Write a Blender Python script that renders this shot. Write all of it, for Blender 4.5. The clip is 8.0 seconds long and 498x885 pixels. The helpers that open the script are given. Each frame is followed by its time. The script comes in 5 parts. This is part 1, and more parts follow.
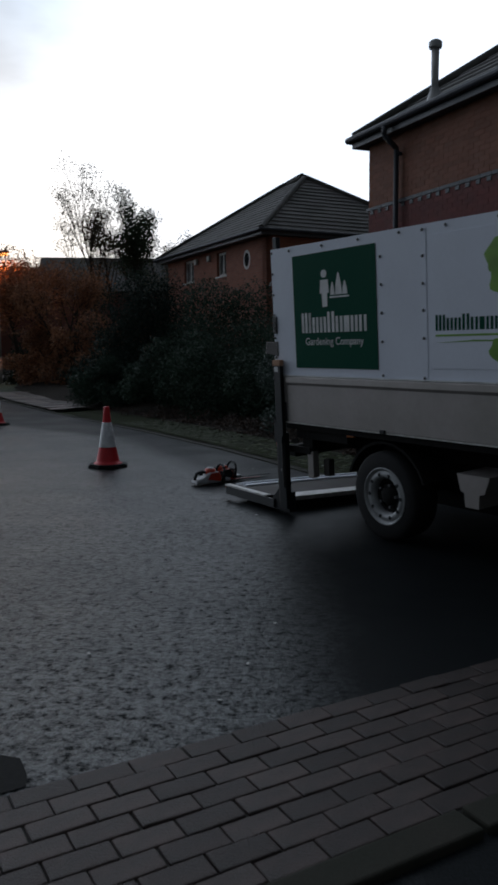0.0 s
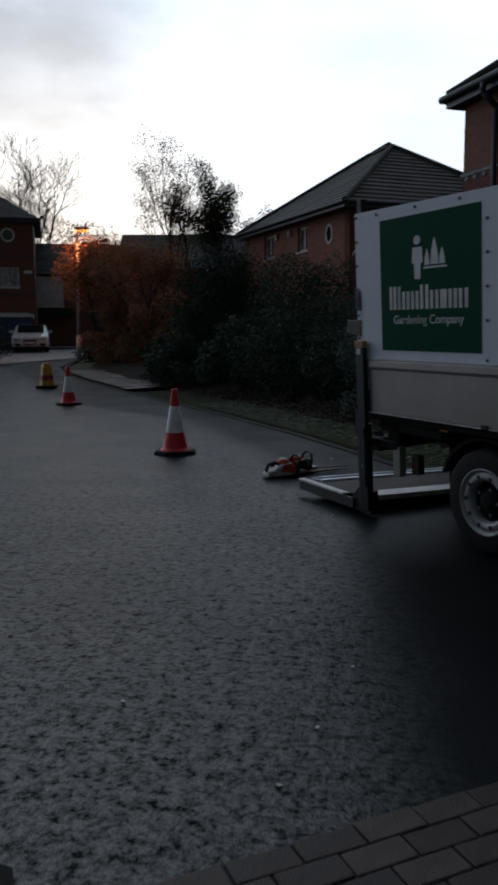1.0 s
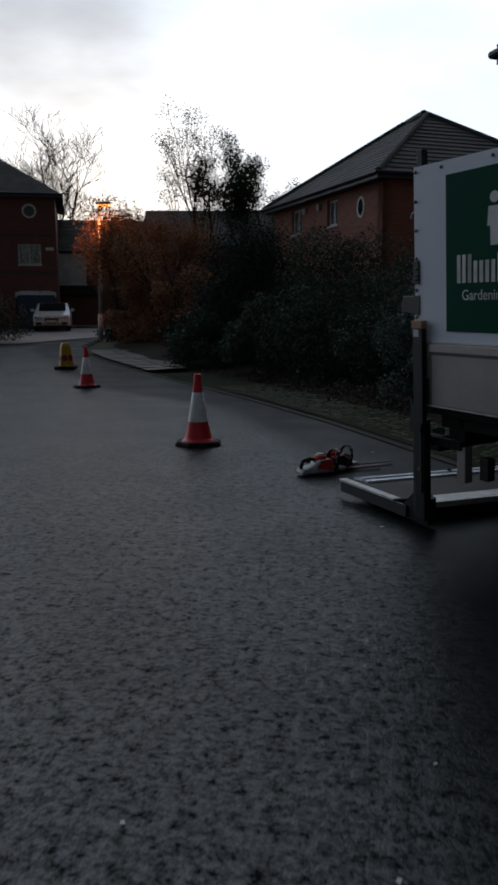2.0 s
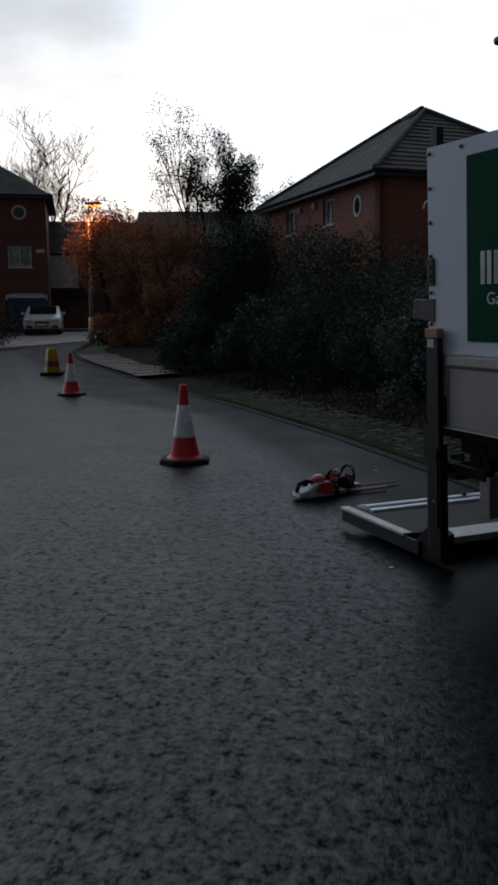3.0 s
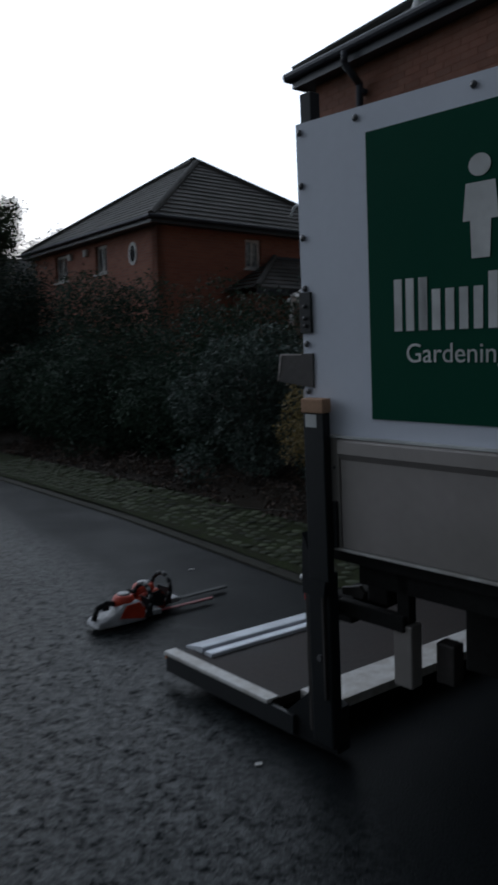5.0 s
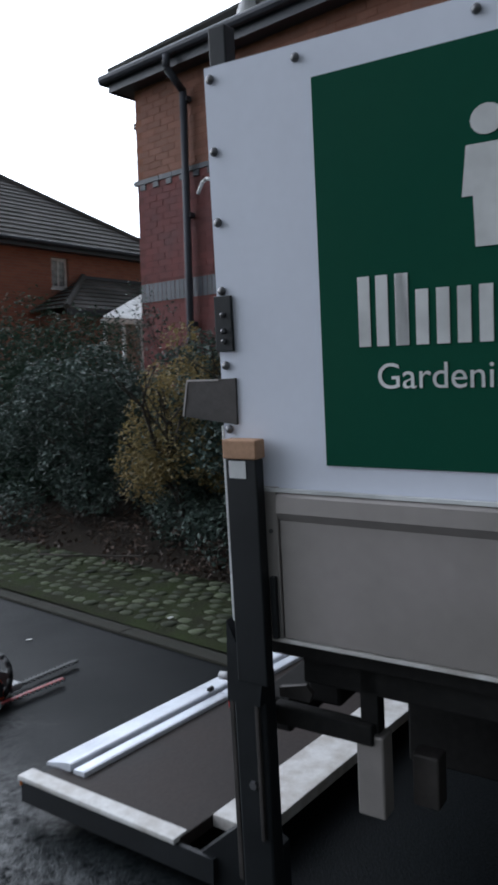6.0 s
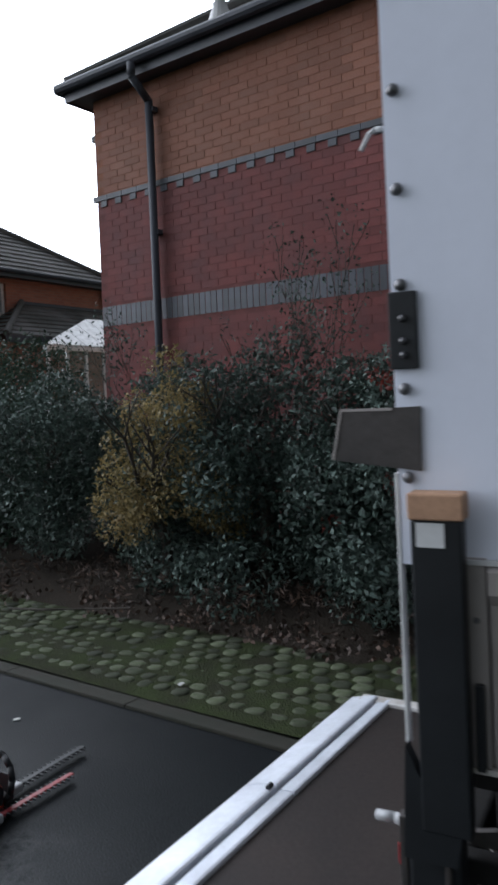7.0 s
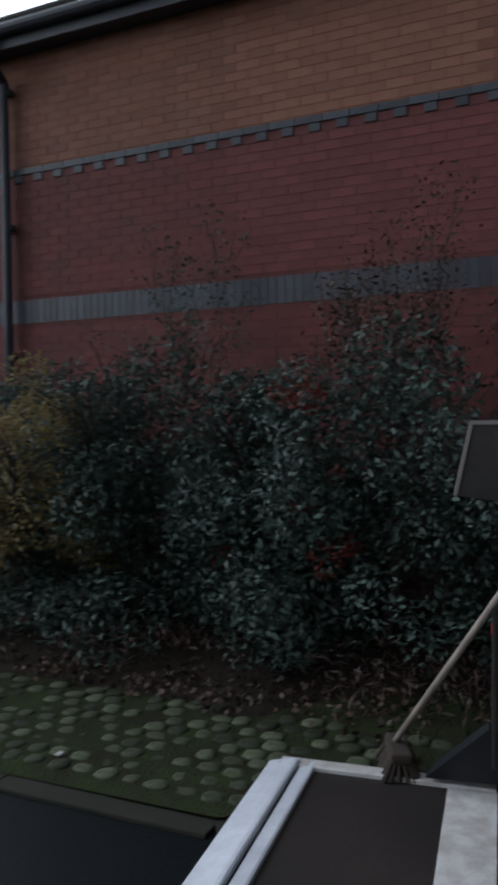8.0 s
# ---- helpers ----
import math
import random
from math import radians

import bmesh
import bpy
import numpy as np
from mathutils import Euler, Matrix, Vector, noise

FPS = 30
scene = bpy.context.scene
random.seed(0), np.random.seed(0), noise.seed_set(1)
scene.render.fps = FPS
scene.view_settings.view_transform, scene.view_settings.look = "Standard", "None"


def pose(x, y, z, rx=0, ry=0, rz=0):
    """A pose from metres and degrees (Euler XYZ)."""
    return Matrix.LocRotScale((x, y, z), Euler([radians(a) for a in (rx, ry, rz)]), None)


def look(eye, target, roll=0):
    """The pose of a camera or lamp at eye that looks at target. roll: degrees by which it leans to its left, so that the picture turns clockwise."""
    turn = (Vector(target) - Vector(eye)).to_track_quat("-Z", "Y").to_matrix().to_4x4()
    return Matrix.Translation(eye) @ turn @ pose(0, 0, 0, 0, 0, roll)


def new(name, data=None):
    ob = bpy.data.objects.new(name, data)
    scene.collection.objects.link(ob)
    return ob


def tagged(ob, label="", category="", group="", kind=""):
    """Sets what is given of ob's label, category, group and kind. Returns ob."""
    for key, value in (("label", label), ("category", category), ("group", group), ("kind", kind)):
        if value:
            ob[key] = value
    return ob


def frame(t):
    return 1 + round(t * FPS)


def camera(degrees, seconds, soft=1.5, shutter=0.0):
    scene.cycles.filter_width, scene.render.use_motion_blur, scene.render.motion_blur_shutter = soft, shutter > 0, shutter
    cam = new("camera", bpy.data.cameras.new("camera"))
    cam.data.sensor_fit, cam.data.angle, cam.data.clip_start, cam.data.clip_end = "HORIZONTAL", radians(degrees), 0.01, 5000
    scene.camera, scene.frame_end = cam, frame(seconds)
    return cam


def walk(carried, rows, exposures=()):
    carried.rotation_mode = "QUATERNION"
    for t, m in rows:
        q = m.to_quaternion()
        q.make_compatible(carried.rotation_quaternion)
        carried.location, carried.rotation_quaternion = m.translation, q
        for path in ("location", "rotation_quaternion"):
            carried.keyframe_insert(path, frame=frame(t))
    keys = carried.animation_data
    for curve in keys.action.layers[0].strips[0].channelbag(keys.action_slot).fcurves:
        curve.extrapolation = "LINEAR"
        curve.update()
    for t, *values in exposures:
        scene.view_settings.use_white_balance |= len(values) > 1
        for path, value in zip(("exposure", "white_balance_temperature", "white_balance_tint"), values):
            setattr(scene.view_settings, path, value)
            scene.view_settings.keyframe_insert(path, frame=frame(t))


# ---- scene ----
cam = camera(35.1, 8.0, soft=3.0, shutter=0.4)
PATH = [
    (0, (0.333, 0.11, 1.391), (0.216, 2.094, 1.165), -0.5),
    (0.5, (0.279, 0.466, 1.386), (0.097, 2.441, 1.134), -0.7),
    (1, (0.306, 0.868, 1.402), (-0.01, 2.823, 1.123), -0.3),
    (1.5, (0.196, 1.327, 1.388), (-0.179, 3.263, 1.056), -0.1),
    (3, (0.007, 2.46, 1.426), (-0.359, 4.399, 1.098), -0.6),
    (3.5, (-0.049, 2.849, 1.407), (-0.387, 4.799, 1.119), 0.5),
    (4, (-0.164, 3.227, 1.404), (-0.417, 5.196, 1.159), 1.0),
    (4.5, (-0.287, 3.66, 1.43), (-0.285, 5.646, 1.19), -0.8),
    (5, (-0.299, 4.066, 1.455), (-0.099, 6.045, 1.251), -0.5),
    (5.2, (-0.347, 4.22, 1.445), (-0.046, 6.189, 1.261), 0.0),
    (6.3, (-0.485, 5.063, 1.48), (0.269, 6.91, 1.334), -2.0),
    (6.5, (-0.523, 5.205, 1.469), (0.256, 7.042, 1.34), -2.0),
    (7, (-0.684, 5.567, 1.494), (0.158, 7.379, 1.401), -2.2),
    (7.5, (-0.729, 5.871, 1.462), (0.208, 7.637, 1.405), -1.6),
    (8, (-0.733, 6.213, 1.481), (0.482, 7.8, 1.432), -0.7),
]
walk(cam, [(t, look(eye, target, roll)) for t, eye, target, roll in PATH],
     exposures=[(0.0, -2.55, 6450, 10), (0.5, -2.74, 6450, 10), (1.5, -2.74, 6450, 10), (3.0, -2.62, 6450, 10), (4.0, -2.42, 6450, 10), (4.5, -2.52, 6450, 10), (5.2, -2.1, 6500, 10), (6.3, -0.58, 6750, 13), (7.0, -0.6, 6800, 13), (7.5, -0.8, 6800, 12), (8.0, -1.28, 6700, 12)])

# world: bright overcast dawn, lightest low in the direction of the hidden sun
SUN_AZ = radians(112)
SUN_DIR = Vector((math.cos(SUN_AZ) * math.cos(radians(5)), math.sin(SUN_AZ) * math.cos(radians(5)), math.sin(radians(5))))
world = bpy.data.worlds.new("dawn_sky")
scene.world = world
world.use_nodes = True
wt = world.node_tree
wt.nodes.clear()


def wnode(kind, **values):
    n = wt.nodes.new(kind)
    for key, v in values.items():
        n.inputs[key].default_value = v
    return n


w_out = wnode("ShaderNodeOutputWorld")
w_bg = wnode("ShaderNodeBackground", Strength=1.0)
w_sky = wt.nodes.new("ShaderNodeTexSky")
w_sky.sky_type, w_sky.sun_disc = "NISHITA", False
w_sky.sun_elevation, w_sky.sun_rotation = radians(5), radians(90) - SUN_AZ
w_tc = wnode("ShaderNodeTexCoord")
w_dot = wt.nodes.new("ShaderNodeVectorMath")
w_dot.operation = "DOT_PRODUCT"
w_dot.inputs[1].default_value = SUN_DIR
wt.links.new(w_tc.outputs["Generated"], w_dot.inputs[0])
w_glow = wnode("ShaderNodeMapRange", **{"From Min": -0.5, "From Max": 0.95, "To Min": 0.32, "To Max": 1.8})
w_glow.interpolation_type = "SMOOTHSTEP"
wt.links.new(w_dot.outputs["Value"], w_glow.inputs["Value"])
w_lobe = wnode("ShaderNodeMapRange", **{"From Min": 0.3, "From Max": 0.9, "To Min": 0.0, "To Max": 6.5})
w_lobe.interpolation_type = "SMOOTHSTEP"
wt.links.new(w_dot.outputs["Value"], w_lobe.inputs["Value"])
w_sum = wnode("ShaderNodeMath")
wt.links.new(w_glow.outputs["Result"], w_sum.inputs[0])
wt.links.new(w_lobe.outputs["Result"], w_sum.inputs[1])
w_map = wnode("ShaderNodeMapping", Scale=(1.2, 1.2, 3.2), Location=(0.3, 0.1, 0.0))
wt.links.new(w_tc.outputs["Generated"], w_map.inputs["Vector"])
w_noise = wnode("ShaderNodeTexNoise", Scale=2.1, Detail=5.0, Roughness=0.55)
wt.links.new(w_map.outputs["Vector"], w_noise.inputs["Vector"])
w_ramp = wt.nodes.new("ShaderNodeValToRGB")
w_ramp.color_ramp.elements[0].position, w_ramp.color_ramp.elements[0].color = 0.30, (0.66, 0.77, 0.91, 1)
w_ramp.color_ramp.elements[1].position, w_ramp.color_ramp.elements[1].color = 0.60, (0.86, 0.97, 1.13, 1)
wt.links.new(w_noise.outputs["Fac"], w_ramp.inputs["Fac"])
# a grey cloud bank high ahead, broken by the same noise
w_far = wt.nodes.new("ShaderNodeVectorMath")
w_far.operation = "DOT_PRODUCT"
w_far.inputs[1].default_value = Vector((-0.40, 0.80, 0.47)).normalized()
wt.links.new(w_tc.outputs["Generated"], w_far.inputs[0])
w_ragged = wnode("ShaderNodeMath")
w_ragged.operation = "MULTIPLY_ADD"
w_ragged.inputs[1].default_value = 0.09
wt.links.new(w_noise.outputs["Fac"], w_ragged.inputs[0])
wt.links.new(w_far.outputs["Value"], w_ragged.inputs[2])
w_bank = wnode("ShaderNodeMapRange", **{"From Min": 1.005, "From Max": 1.04, "To Min": 1.0, "To Max": 0.5})
w_bank.interpolation_type = "SMOOTHSTEP"
wt.links.new(w_ragged.outputs[0], w_bank.inputs["Value"])
w_banked = wnode("ShaderNodeMath")
w_banked.operation = "MULTIPLY"
wt.links.new(w_sum.outputs[0], w_banked.inputs[0])
wt.links.new(w_bank.outputs["Result"], w_banked.inputs[1])
w_cloud = wnode("ShaderNodeVectorMath")
w_cloud.operation = "SCALE"
w_warm = wnode("ShaderNodeMapRange", **{"From Min": 0.95, "From Max": 1.0, "To Min": 0.0, "To Max": 0.4})
wt.links.new(w_dot.outputs["Value"], w_warm.inputs["Value"])
w_tint = wt.nodes.new("ShaderNodeMix")
w_tint.data_type = "RGBA"
w_tint.inputs[7].default_value = (1.0, 0.82, 0.58, 1)
wt.links.new(w_warm.outputs["Result"], w_tint.inputs["Factor"])
wt.links.new(w_ramp.outputs["Color"], w_tint.inputs[6])
wt.links.new(w_tint.outputs[2], w_cloud.inputs[0])
wt.links.new(w_banked.outputs[0], w_cloud.inputs["Scale"])
w_dim = wnode("ShaderNodeVectorMath")
w_dim.operation = "SCALE"
w_dim.inputs["Scale"].default_value = 0.06
wt.links.new(w_sky.outputs["Color"], w_dim.inputs[0])
w_add = wnode("ShaderNodeVectorMath")
w_add.operation = "ADD"
wt.links.new(w_cloud.outputs["Vector"], w_add.inputs[0])
wt.links.new(w_dim.outputs["Vector"], w_add.inputs[1])
wt.links.new(w_add.outputs["Vector"], w_bg.inputs["Color"])
wt.links.new(w_bg.outputs["Background"], w_out.inputs["Surface"])

sun = new("sun", bpy.data.lights.new("sun", "SUN"))
sun.data.energy, sun.data.angle, sun.data.color = 0.5, radians(20), (1.0, 0.86, 0.72)
sun.matrix_world = look(SUN_DIR * 50, (0, 0, 0))


# ---- materials ----
def mat(name, color, rough=0.6, metal=0.0, vary=0.12, scale=6.0, grain=60.0, bump=0.15, depth=0.004,
        color2=None, spread=0.5, rough_vary=0.12, island=0.0, piece=0.0, coords="Object", spec=0.5, transmit=0.0, thin=0.0):
    """A surface with colour variation at two scales, uneven gloss and fine relief."""
    m = bpy.data.materials.new(name)
    m.use_nodes = True
    nt = m.node_tree
    b = nt.nodes["Principled BSDF"]
    tc = nt.nodes.new("ShaderNodeTexCoord")

    def nz(s, detail=4.0):
        n = nt.nodes.new("ShaderNodeTexNoise")
        n.inputs["Scale"].default_value, n.inputs["Detail"].default_value = s, detail
        nt.links.new(tc.outputs[coords], n.inputs["Vector"])
        return n.outputs["Fac"]

    def mathn(op, a, c):
        n = nt.nodes.new("ShaderNodeMath")
        n.operation = op
        for i, v in enumerate((a, c)):
            if isinstance(v, (int, float)):
                n.inputs[i].default_value = v
            else:
                nt.links.new(v, n.inputs[i])
        return n.outputs[0]

    big, fine = nz(scale), nz(grain, 2.0)
    c2 = color2 or tuple(c * 0.6 for c in color)
    ramp = nt.nodes.new("ShaderNodeValToRGB")
    ramp.color_ramp.elements[0].position, ramp.color_ramp.elements[0].color = 0.5 - spread * 0.4, (*c2, 1)
    ramp.color_ramp.elements[1].position, ramp.color_ramp.elements[1].color = 0.5 + spread * 0.4, (*color, 1)
    nt.links.new(big, ramp.inputs["Fac"])
    value = mathn("ADD", 1.0 - vary, mathn("MULTIPLY", fine, vary * 2))
    if island:
        g = nt.nodes.new("ShaderNodeNewGeometry")
        value = mathn("MULTIPLY", value, mathn("ADD", 1.0 - island, mathn("MULTIPLY", g.outputs["Random Per Island"], 2 * island)))
    if piece:
        o = nt.nodes.new("ShaderNodeObjectInfo")
        value = mathn("MULTIPLY", value, mathn("ADD", 1.0 - piece, mathn("MULTIPLY", o.outputs["Random"], 2 * piece)))
    sc = nt.nodes.new("ShaderNodeVectorMath")
    sc.operation = "SCALE"
    nt.links.new(ramp.outputs["Color"], sc.inputs[0])
    nt.links.new(value, sc.inputs["Scale"])
    nt.links.new(sc.outputs["Vector"], b.inputs["Base Color"])
    nt.links.new(mathn("ADD", rough - rough_vary, mathn("MULTIPLY", big, 2 * rough_vary)), b.inputs["Roughness"])
    b.inputs["Metallic"].default_value = metal
    b.inputs["Specular IOR Level"].default_value = spec
    b.inputs["Transmission Weight"].default_value = transmit
    if thin:
        tl, mx = nt.nodes.new("ShaderNodeBsdfTranslucent"), nt.nodes.new("ShaderNodeMixShader")
        nt.links.new(sc.outputs["Vector"], tl.inputs["Color"])
        mx.inputs[0].default_value = thin
        nt.links.new(b.outputs["BSDF"], mx.inputs[1])
        nt.links.new(tl.outputs["BSDF"], mx.inputs[2])
        nt.links.new(mx.outputs["Shader"], nt.nodes["Material Output"].inputs["Surface"])
    if bump:
        bp = nt.nodes.new("ShaderNodeBump")
        bp.inputs["Strength"].default_value, bp.inputs["Distance"].default_value = bump, depth
        nt.links.new(fine, bp.inputs["Height"])
        nt.links.new(bp.outputs["Normal"], b.inputs["Normal"])
    return m


def asphalt_material():
    """Wet macadam: worn and pitted in the middle of the road, smooth and dark along the kerb (the sheet's wear attribute)."""
    m = bpy.data.materials.new("wet_asphalt")
    m.use_nodes = True
    nt = m.node_tree
    b = nt.nodes["Principled BSDF"]
    tc = nt.nodes.new("ShaderNodeTexCoord")

    def nz(s, d, r=0.5):
        n = nt.nodes.new("ShaderNodeTexNoise")
        n.inputs["Scale"].default_value, n.inputs["Detail"].default_value, n.inputs["Roughness"].default_value = s, d, r
        nt.links.new(tc.outputs["Object"], n.inputs["Vector"])
        return n.outputs["Fac"]

    def ramp(v, a, c, lo=0.0, hi=1.0):
        n = nt.nodes.new("ShaderNodeMapRange")
        for key, x in (("From Min", a), ("From Max", c), ("To Min", lo), ("To Max", hi)):
            n.inputs[key].default_value = x
        nt.links.new(v, n.inputs["Value"])
        return n.outputs["Result"]

    def op(kind, a, c):
        n = nt.nodes.new("ShaderNodeMath")
        n.operation = kind
        for k, v in enumerate((a, c)):
            if isinstance(v, float):
                n.inputs[k].default_value = v
            else:
                nt.links.new(v, n.inputs[k])
        return n.outputs[0]

    def mix(f, c1, c2):
        n = nt.nodes.new("ShaderNodeMix")
        n.data_type = "RGBA"
        nt.links.new(f, n.inputs["Factor"])
        for k, c in ((6, c1), (7, c2)):
            if isinstance(c, tuple):
                n.inputs[k].default_value = (*c, 1)
            else:
                nt.links.new(c, n.inputs[k])
        return n.outputs[2]

    wear = nt.nodes.new("ShaderNodeAttribute")
    wear.attribute_name = "wear"
    wear = ramp(op("ADD", wear.outputs["Fac"], op("MULTIPLY", nz(2.2, 4), 0.5)), 0.45, 0.95)
    # pale tint paints the wet sheen near the block paving into the colour
    pale = nt.nodes.new("ShaderNodeAttribute")
    pale.attribute_name = "pale"
    # pits are real relief, but their shade is also put into colour and specular
    pits = ramp(op("ADD", op("MULTIPLY", nz(38, 4, 0.65), 0.58), op("MULTIPLY", nz(16, 3, 0.55), 0.42)), 0.395, 0.59)
    speck = ramp(nz(110, 2), 0.32, 0.68, 0.45, 1.6)
    stain = ramp(nz(1.1, 3), 0.35, 0.65)
    worn = mix(pits, (0.0045, 0.006, 0.007), mix(pale.outputs["Fac"], mix(stain, (0.0095, 0.0138, 0.015), (0.019, 0.0245, 0.0265)), (0.085, 0.092, 0.094)))
    base = mix(wear, (0.008, 0.0098, 0.011), worn)
    sc = nt.nodes.new("ShaderNodeVectorMath")
    sc.operation = "SCALE"
    nt.links.new(base, sc.inputs[0])
    nt.links.new(speck, sc.inputs["Scale"])
    nt.links.new(sc.outputs["Vector"], b.inputs["Base Color"])
    gloss = op("ADD", ramp(stain, 0.0, 1.0, 0.42, 0.54), op("MULTIPLY", wear, -0.13))
    nt.links.new(gloss, b.inputs["Roughness"])
    shine = op("ADD", 0.07, op("MULTIPLY", wear, ramp(pits, 0.0, 1.0, -0.06, 0.27)))
    nt.links.new(shine, b.inputs["Specular IOR Level"])
    b1 = nt.nodes.new("ShaderNodeBump")
    b1.inputs["Strength"].default_value, b1.inputs["Distance"].default_value = 0.45, 0.006
    nt.links.new(op("MULTIPLY", pits, wear), b1.inputs["Height"])
    b2 = nt.nodes.new("ShaderNodeBump")
    b2.inputs["Strength"].default_value, b2.inputs["Distance"].default_value = 0.5, 0.004
    nt.links.new(nz(120, 3), b2.inputs["Height"])
    nt.links.new(b1.outputs["Normal"], b2.inputs["Normal"])
    nt.links.new(b2.outputs["Normal"], b.inputs["Normal"])
    return m


def brick_wall_material(name, c1, c2, mortar):
    """Far brickwork on a wall whose local x runs along it and z up."""
    m = mat(name, c1, rough=0.8, vary=0.2, grain=40, bump=0)
    nt = m.node_tree
    b = nt.nodes["Principled BSDF"]
    tc = nt.nodes.new("ShaderNodeTexCoord")
    sep, com = nt.nodes.new("ShaderNodeSeparateXYZ"), nt.nodes.new("ShaderNodeCombineXYZ")
    nt.links.new(tc.outputs["Object"], sep.inputs[0])
    add = nt.nodes.new("ShaderNodeMath")
    nt.links.new(sep.outputs["X"], add.inputs[0])
    nt.links.new(sep.outputs["Y"], add.inputs[1])
    nt.links.new(add.outputs[0], com.inputs["X"])
    nt.links.new(sep.outputs["Z"], com.inputs["Y"])
    br = nt.nodes.new("ShaderNodeTexBrick")
    for key, v in (("Color1", (*c1, 1)), ("Color2", (*c2, 1)), ("Mortar", (*mortar, 1)), ("Scale", 1.0), ("Mortar Size", 0.006), ("Brick Width", 0.225), ("Row Height", 0.075)):
        br.inputs[key].default_value = v
    nt.links.new(com.outputs[0], br.inputs["Vector"])
    nt.links.new(br.outputs["Color"], b.inputs["Base Color"])
    bp = nt.nodes.new("ShaderNodeBump")
    bp.invert = True
    bp.inputs["Strength"].default_value, bp.inputs["Distance"].default_value = 0.6, 0.006
    nt.links.new(br.outputs["Fac"], bp.inputs["Height"])
    nt.links.new(bp.outputs["Normal"], b.inputs["Normal"])
    return m


def glow_material(name, color, strength):
    m = bpy.data.materials.new(name)
    m.use_nodes = True
    b = m.node_tree.nodes["Principled BSDF"]
    b.inputs["Base Color"].default_value = (*color, 1)
    b.inputs["Emission Color"].default_value = (*color, 1)
    b.inputs["Emission Strength"].default_value = strength
    return m


M_ASPHALT = asphalt_material()
M_PAVER = mat("block_paver", (0.07, 0.049, 0.044), spec=0.3, rough=0.55, vary=0.25, scale=9, grain=160, bump=0.8, depth=0.005, color2=(0.034, 0.027, 0.025), piece=0.4)
M_JOINT = mat("paver_joint_sand", (0.035, 0.032, 0.028), rough=0.9, grain=200)
M_KERB = mat("kerb_concrete", (0.036, 0.033, 0.026), spec=0.25, rough=0.85, vary=0.3, scale=5, grain=150, bump=0.5, color2=(0.02, 0.023, 0.015), piece=0.15)
M_MOSS = mat("moss_and_grass", (0.034, 0.047, 0.018), rough=0.95, spec=0.1, vary=0.4, scale=5, grain=90, bump=0.9, depth=0.02, color2=(0.026, 0.026, 0.016))
M_SETT = mat("mossy_sett", (0.08, 0.082, 0.06), rough=0.85, spec=0.25, vary=0.35, scale=16, grain=90, bump=0.7, color2=(0.034, 0.05, 0.02), piece=0.6)
M_SOIL = mat("leaf_covered_soil", (0.03, 0.023, 0.017), spec=0.15, rough=0.95, vary=0.4, scale=5, grain=70, bump=0.8, depth=0.02)
M_GRASS = mat("rough_grass", (0.05, 0.07, 0.03), rough=0.95, vary=0.3, scale=0.6, grain=20, bump=0.6, depth=0.03)
M_PAVING = mat("pale_paving", (0.2, 0.15, 0.13), rough=0.6, vary=0.2, scale=1.5, grain=60, bump=0.4, color2=(0.09, 0.07, 0.06), piece=0.35)
M_DRIVE = mat("drive_concrete", (0.2, 0.2, 0.2), rough=0.55, vary=0.15, scale=0.8, grain=50, bump=0.3, color2=(0.12, 0.12, 0.12))
M_BRICK_RED = mat("red_brick", (0.19, 0.05, 0.045), rough=0.8, vary=0.25, scale=3, grain=90, bump=0.4, color2=(0.12, 0.035, 0.034), piece=0.12, island=0.12)
M_BRICK_ORANGE = mat("orange_brick", (0.245, 0.117, 0.082), rough=0.8, vary=0.2, scale=3, grain=90, bump=0.4, color2=(0.23, 0.085, 0.05), piece=0.12, island=0.12)
M_BRICK_BLUE = mat("blue_brick", (0.038, 0.042, 0.05), rough=0.5, vary=0.2, scale=6, grain=90, bump=0.3, color2=(0.045, 0.05, 0.065), piece=0.3, island=0.25)
M_MORTAR = mat("red_tinted_mortar", (0.165, 0.055, 0.05), rough=0.95, grain=150, bump=0.4)
M_MORTAR_PALE = mat("orange_tinted_mortar", (0.27, 0.108, 0.064), rough=0.95, grain=150, bump=0.4)
M_WALL_FAR = brick_wall_material("far_red_brickwork", (0.37, 0.14, 0.09), (0.29, 0.105, 0.07), (0.26, 0.17, 0.13))
M_WALL_FAR2 = brick_wall_material("far_dark_brickwork", (0.2, 0.07, 0.055), (0.16, 0.056, 0.046), (0.15, 0.1, 0.085))
M_TILE = mat("grey_roof_tile", (0.13, 0.124, 0.122), spec=0.2, rough=0.75, vary=0.2, scale=1.2, grain=30, bump=0.4, color2=(0.055, 0.055, 0.05), piece=0.12)
M_FASCIA = mat("dark_fascia", (0.05, 0.055, 0.07), rough=0.45, scale=2, grain=40, bump=0.1)
M_GUTTER = mat("grey_gutter", (0.06, 0.065, 0.08), spec=0.25, rough=0.5, scale=3, grain=40, bump=0.08)
M_PVC = mat("white_window_frame", (0.84, 0.84, 0.83), rough=0.4, vary=0.05, bump=0.05)
M_LEAD = mat("grey_flue", (0.6, 0.6, 0.6), rough=0.5, vary=0.1, bump=0.1)
M_CURTAIN = mat("pale_blind", (0.8, 0.82, 0.82), rough=0.9, vary=0.1, scale=3)
M_GLASS = mat("window_glass", (0.9, 0.93, 0.95), rough=0.03, vary=0.02, bump=0, rough_vary=0.01, transmit=1.0)
M_CARGLASS = mat("tinted_glass", (0.02, 0.024, 0.028), rough=0.06, vary=0.05, bump=0, rough_vary=0.02, spec=0.7)
